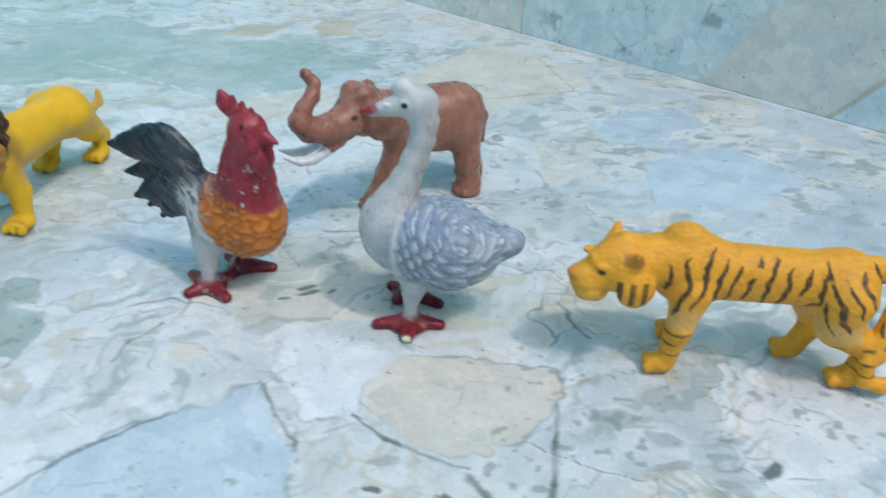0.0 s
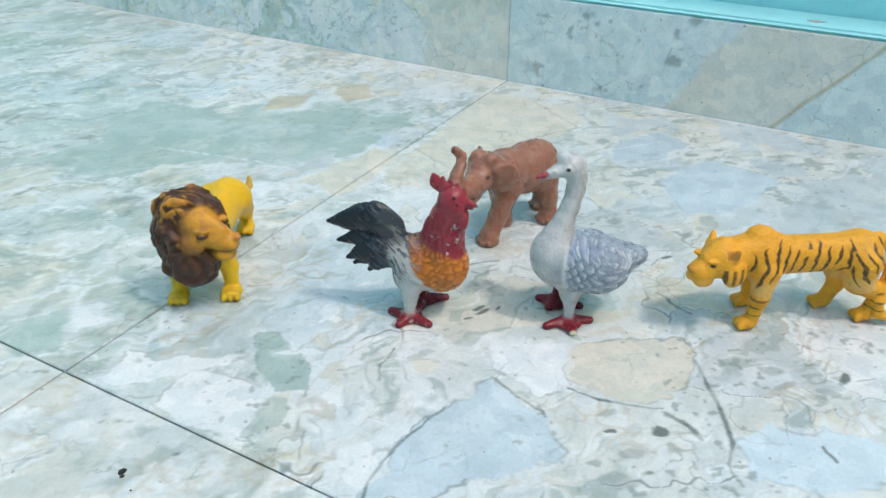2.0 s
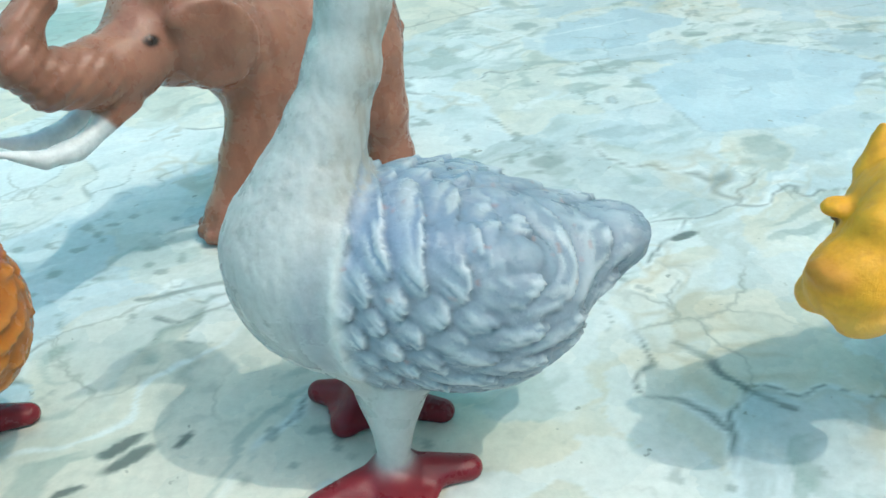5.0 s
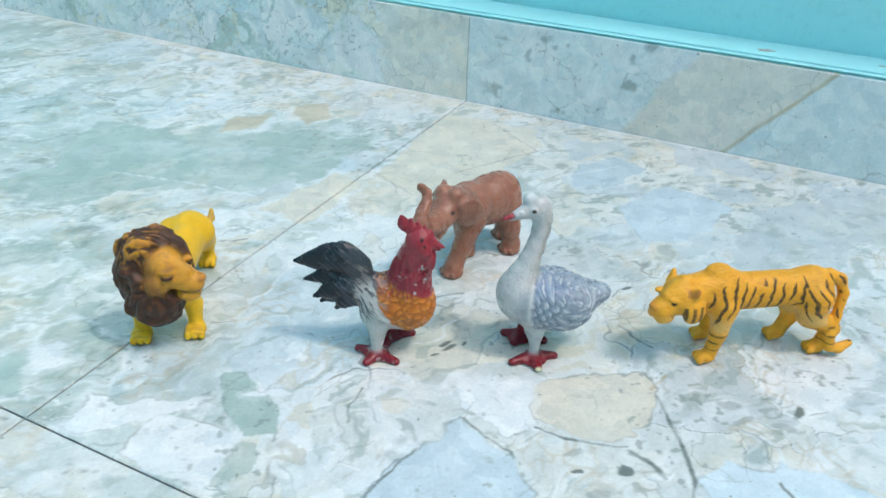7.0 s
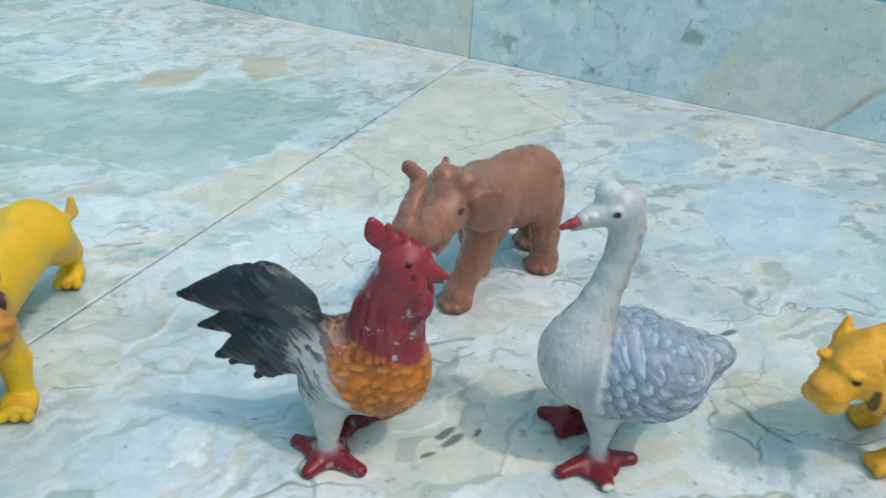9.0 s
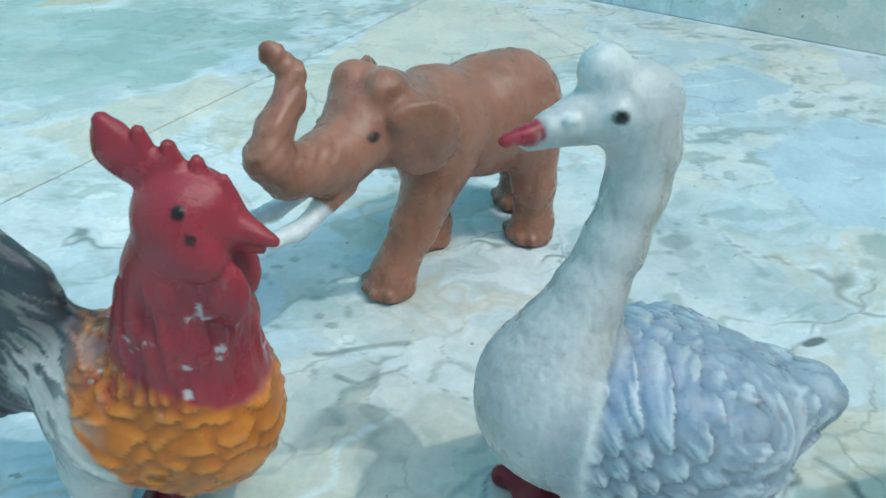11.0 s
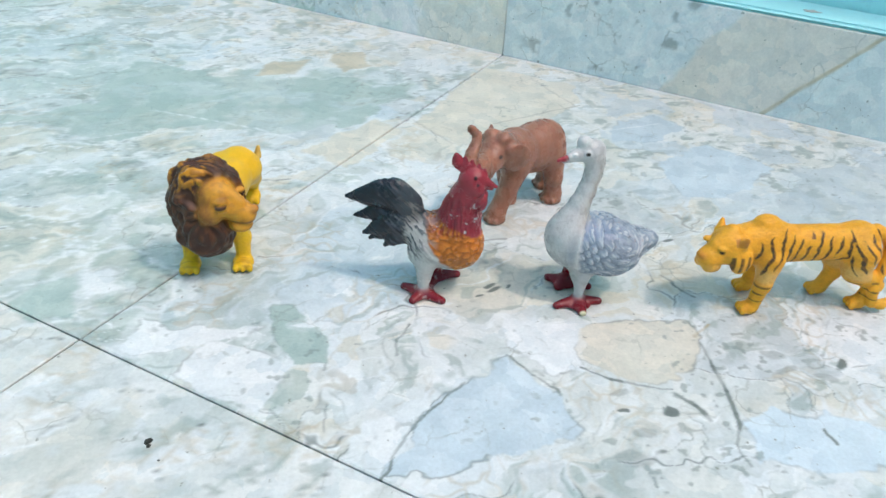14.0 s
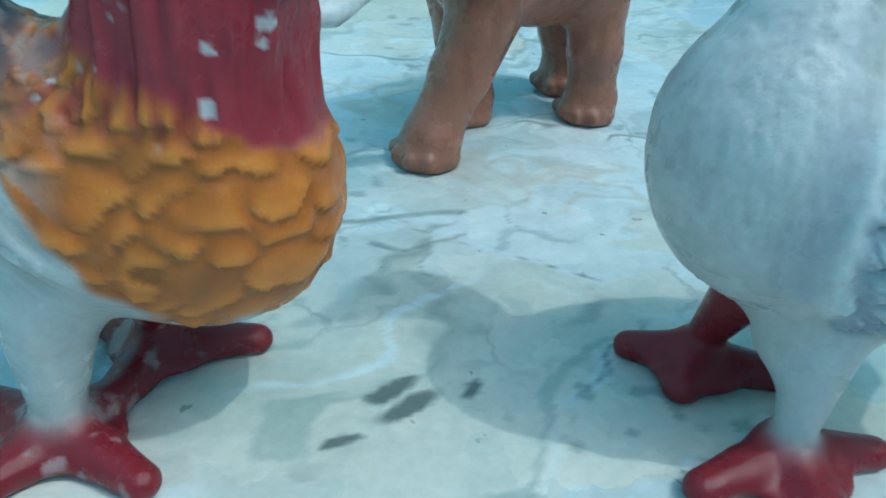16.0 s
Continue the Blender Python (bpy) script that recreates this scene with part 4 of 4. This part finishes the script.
def tiger():
    coat, pale, ink = (0.86, 0.385, 0.025), (0.76, 0.47, 0.16), (0.02, 0.018, 0.016)
    P = [ell((29, 0, 45), (16, 12, 17), coat, 4), cap((25, 0, 44.5), (-30, 0, 45.5), 12.5, 11.5, coat, 4, (1, 0.9, 1)), ell((-31, 0, 44.5), (15, 12, 14.5), coat, 4),
         cap((34, 0, 48), (50, 3, 48), 12, 10.5, coat, 4), ell((57, 6, 47.5), (12.5, 12.2, 12.0), coat, 3, (0, 0, 20)), cap((62, 8, 46), (70.5, 10.5, 42.0), 8.2, 7.2, coat, 2.5), cap((57, 6, 57), (68, 10, 51), 5.0, 3.6, coat, 2.0),
         ell((67.0, 9.8, 35.8), (6.0, 5.6, 4.2), coat, 1.2, (0, 0, 20)), ell((76, 12, 44.5), (2.4, 3.8, 2.2), (0.62, 0.24, 0.03), 1.0, (0, 0, 20)), ell((33, 0, 60.5), (8, 5.5, 4.6), coat, 3)]
    for s in (1, -1):
        bx, by = 60 - s * 3.4, 6 + s * 8.6
        P += [cap((bx - 3, by, 53), (bx - 4, by + s * 2.4, 57 if s > 0 else 59.5), 3.9, 2.0 if s > 0 else 1.3, coat, 1.2), ell((54.0 - s * 3, 5 + s * 10.2, 41), (8, 4.6, 8), coat, 2.0, (0, 0, 20)),
              ell((67.5 - s * 2.2, 8.6 + s * 6.6, 48.4), (1.1, 1.2, 0.5), ink, 0.3), ell((67.5 - s * 2.2, 8.6 + s * 6, 50.6), (3.2, 2.6, 1.4), coat, 0.8), ell((71 - s, 10.4 + s * 3.6, 37.6), (5, 3.8, 4), coat, 1.0)]
    for (x, y), sh in (((33, 12), (28, 8.5, 38)), ((25, -13), (26, -9, 38))):
        P += tube([sh, ((x + sh[0]) / 2, y, 22), (x, y, 7)], [8.6, 5.2, 4.2], coat, 3)
        P += [ell((x + 2.5, y, 4.2), (6.4, 5.2, 4.3), coat, 1.5)] + [ell((x + 7.0, y + d, 3.4), (2.6, 1.9, 2.9), coat, 0.8) for d in (-3.4, 0, 3.4)]
    for (x, y), kn in (((-43, 9), (-32, 8, 29)), ((-24, -8), (-27, -8, 29))):
        P += tube([(-32, y * 0.75, 41), kn, (x - 5, y, 18), (x, y, 6)], [12, 8.4, 5.2, 4.6], coat, 3)
        P += [ell((x + 2.5, y, 4.2), (6.4, 5.0, 4.3), coat, 1.5)] + [ell((x + 7.0, y + d, 3.4), (2.6, 1.9, 2.9), coat, 0.8) for d in (-3.3, 0, 3.3)]
    P += tube([(-42, 0, 53), (-50, 1, 50), (-53, 4, 41), (-49, 9, 28), (-45, 14, 16), (-46, 15, 8), (-53, 15, 6), (-60, 14, 9)], [4.6, 3.8, 3.3, 3.2, 3.2, 3.2, 3.2, 2.4], coat, 1.6)

    def decorate(p, nrm, c):
        x, y, z = p.T
        fur = noise3(np.stack([x * 0.45, y * 0.8, z * 0.8], 1), 1.0, 2)
        p = p + nrm * ((fur - 0.5) * 0.35)[:, None]
        wave = 0.9 * (noise3(p, 0.11, 3) - 0.5) + 0.3 * (noise3(p, 0.3, 4) - 0.5)
        lean = np.where(x < -22, -0.6, 0.14)
        phase = (x + lean * (z - 45)) / 6.6 + wave
        tri = np.abs(phase - np.round(phase))
        lane = np.round(phase)
        low, high = 32 + 6 * np.sin(lane * 2.3), 56 + 3 * np.sin(lane * 1.7 + 1)
        width = (0.20 + 0.05 * np.sin(lane * 3.1)) * step(low - 3, low + 6, z) * step(high + 3, high - 5, z)
        side = step(0.35, 0.6, np.abs(nrm[:, 1])) * (x < 42) * (x > -52) * (z > 28)
        gaps = step(0.2, 0.32, noise3(p, 0.22, 7))
        stripes = side * gaps * step(width, width - 0.07, tri) * (width > 0.08)
        c = mix(c, pale, step(38, 30, z) * step(22, 27, z) * (np.abs(x) < 40) * 0.7)
        c = mix(c, pale, step(42, 37, z) * step(52, 58, x) * 0.35)
        c = mix(c, ink, stripes * 0.92)
        rings = step(0.16, 0.08, np.abs(z / 5.6 - np.round(z / 5.6))) * (z < 27) * (z > 11) * (y > 4) * (nrm[:, 1] > -0.2) * step(0.35, 0.5, noise3(p, 0.2, 9))
        c = mix(c, ink, rings * (np.abs(x) > 16) * 0.85)
        cheek = step(0.3, 0.16, np.abs((x - 48) / 5 - np.round((x - 48) / 5))) * (x > 46) * (x < 60) * (z < 46) * (z > 36) * (np.abs(y - 5) > 7)
        c = mix(c, ink, cheek * 0.85)
        c = mix(c, (0.45, 0.16, 0.03), step(-0.2, 0.4, nrm[:, 1]) * (z > 52.5) * (x > 49) * (x < 58) * (y > 14) * 0.75)
        return p, mix(c, (0.62, 0.23, 0.02), (fur < 0.35) * 0.25)
    return figure("tiger_figurine", P, 0.65, decorate, toy_material("tiger_plastic", 0.46, 0.3, 800), pose(0.366, 0.529, 0, 0, 0, 180),
                  "orange plastic tiger with black stripes and hanging tail", "toy tiger")


goose()
rooster()
elephant()
lion()
tiger()

# ---- a crumb of dirt on the front tile and a bare spot in the ledge's paint ----
def crumb(x, y, size):
    bm = bmesh.new()
    bmesh.ops.create_icosphere(bm, subdivisions=3, radius=size)
    for v in bm.verts:
        v.co *= 0.7 + 0.6 * noise.noise(v.co * 500 + Vector((x * 90, y * 90, 0)))
        v.co.z = max(v.co.z * 0.6, -size * 0.2)
    low = min(v.co.z for v in bm.verts)
    me = bpy.data.meshes.new("dirt_crumb")
    bm.to_mesh(me)
    bm.free()
    me.materials.append(DIRT)
    ob = new("dirt_crumb", me)
    ob.location = (x, y, -low)
    return tagged(ob, "small black crumb of dirt lying on pale marble", "dirt", "crumbs on the tile")


def worn_patch(u, v, size):
    n = 26
    ring = [(u + size * (1 + 0.35 * math.sin(3 * a + 1) + 0.2 * math.sin(7 * a)) * math.cos(a), v + 0.6 * size * (1 + 0.3 * math.sin(2 * a) + 0.2 * math.cos(5 * a)) * math.sin(a)) for a in (2 * math.pi * i / n for i in range(n))]
    z = SKIRT_Z + 0.0061
    verts = [UV @ Vector((a, b, z + d)) for d in (0, 0.0004) for a, b in ring]
    faces = [list(range(n, 2 * n))] + [[i, (i + 1) % n, n + (i + 1) % n, n + i] for i in range(n)]
    return link_mesh("worn_patch", [tuple(q) for q in verts], faces, CONCRETE, lip)


worn_patch(-0.0500, 0.980, 0.0065)
worn_patch(0.0500, 0.986, 0.0025)
DIRT = shader("dark_dirt", 0.8, 0.0, (0.02, 0.025, 0.02))[0]
crumb(-0.0220, 0.4245, 0.0024)
crumb(-0.0212, 0.4215, 0.0013)
crumb(-0.0150, 0.4120, 0.0009)

# ---- slabs of floor and skirting ----
for i in range(-3, 4):
    for j in range(-3, 1):
        near = (i, j) == (0, 0)
        shown = i in (-2, -1, 0, 1) and j in (-1, 0)
        cell = 0.0017 if near else 0.0026 if (i, j) in ((-1, 0), (-1, -1), (0, -1)) else 0.005 if shown else 0.03
        slab("tile", CROSS_U + i * TILE_U, CROSS_U + (i + 1) * TILE_U, CROSS_V + j * TILE_V, CROSS_V + (j + 1) * TILE_V + (0.004 if j == 0 else 0), cell, floor_place, floor_pattern, floor, 0.0034, focus=((-0.31, 0.06, 0.0009), (CROSS_V + 0.003, 0.71, 0.0009)) if near else None)
    slab("marble_slab", CROSS_U + i * TILE_U, CROSS_U + (i + 1) * TILE_U, -0.0005, SKIRT_Z + 0.0005, 0.002 if -2 <= i <= 1 else 0.02, skirt_place, skirt_pattern, skirting, 0.012, 0.0002)
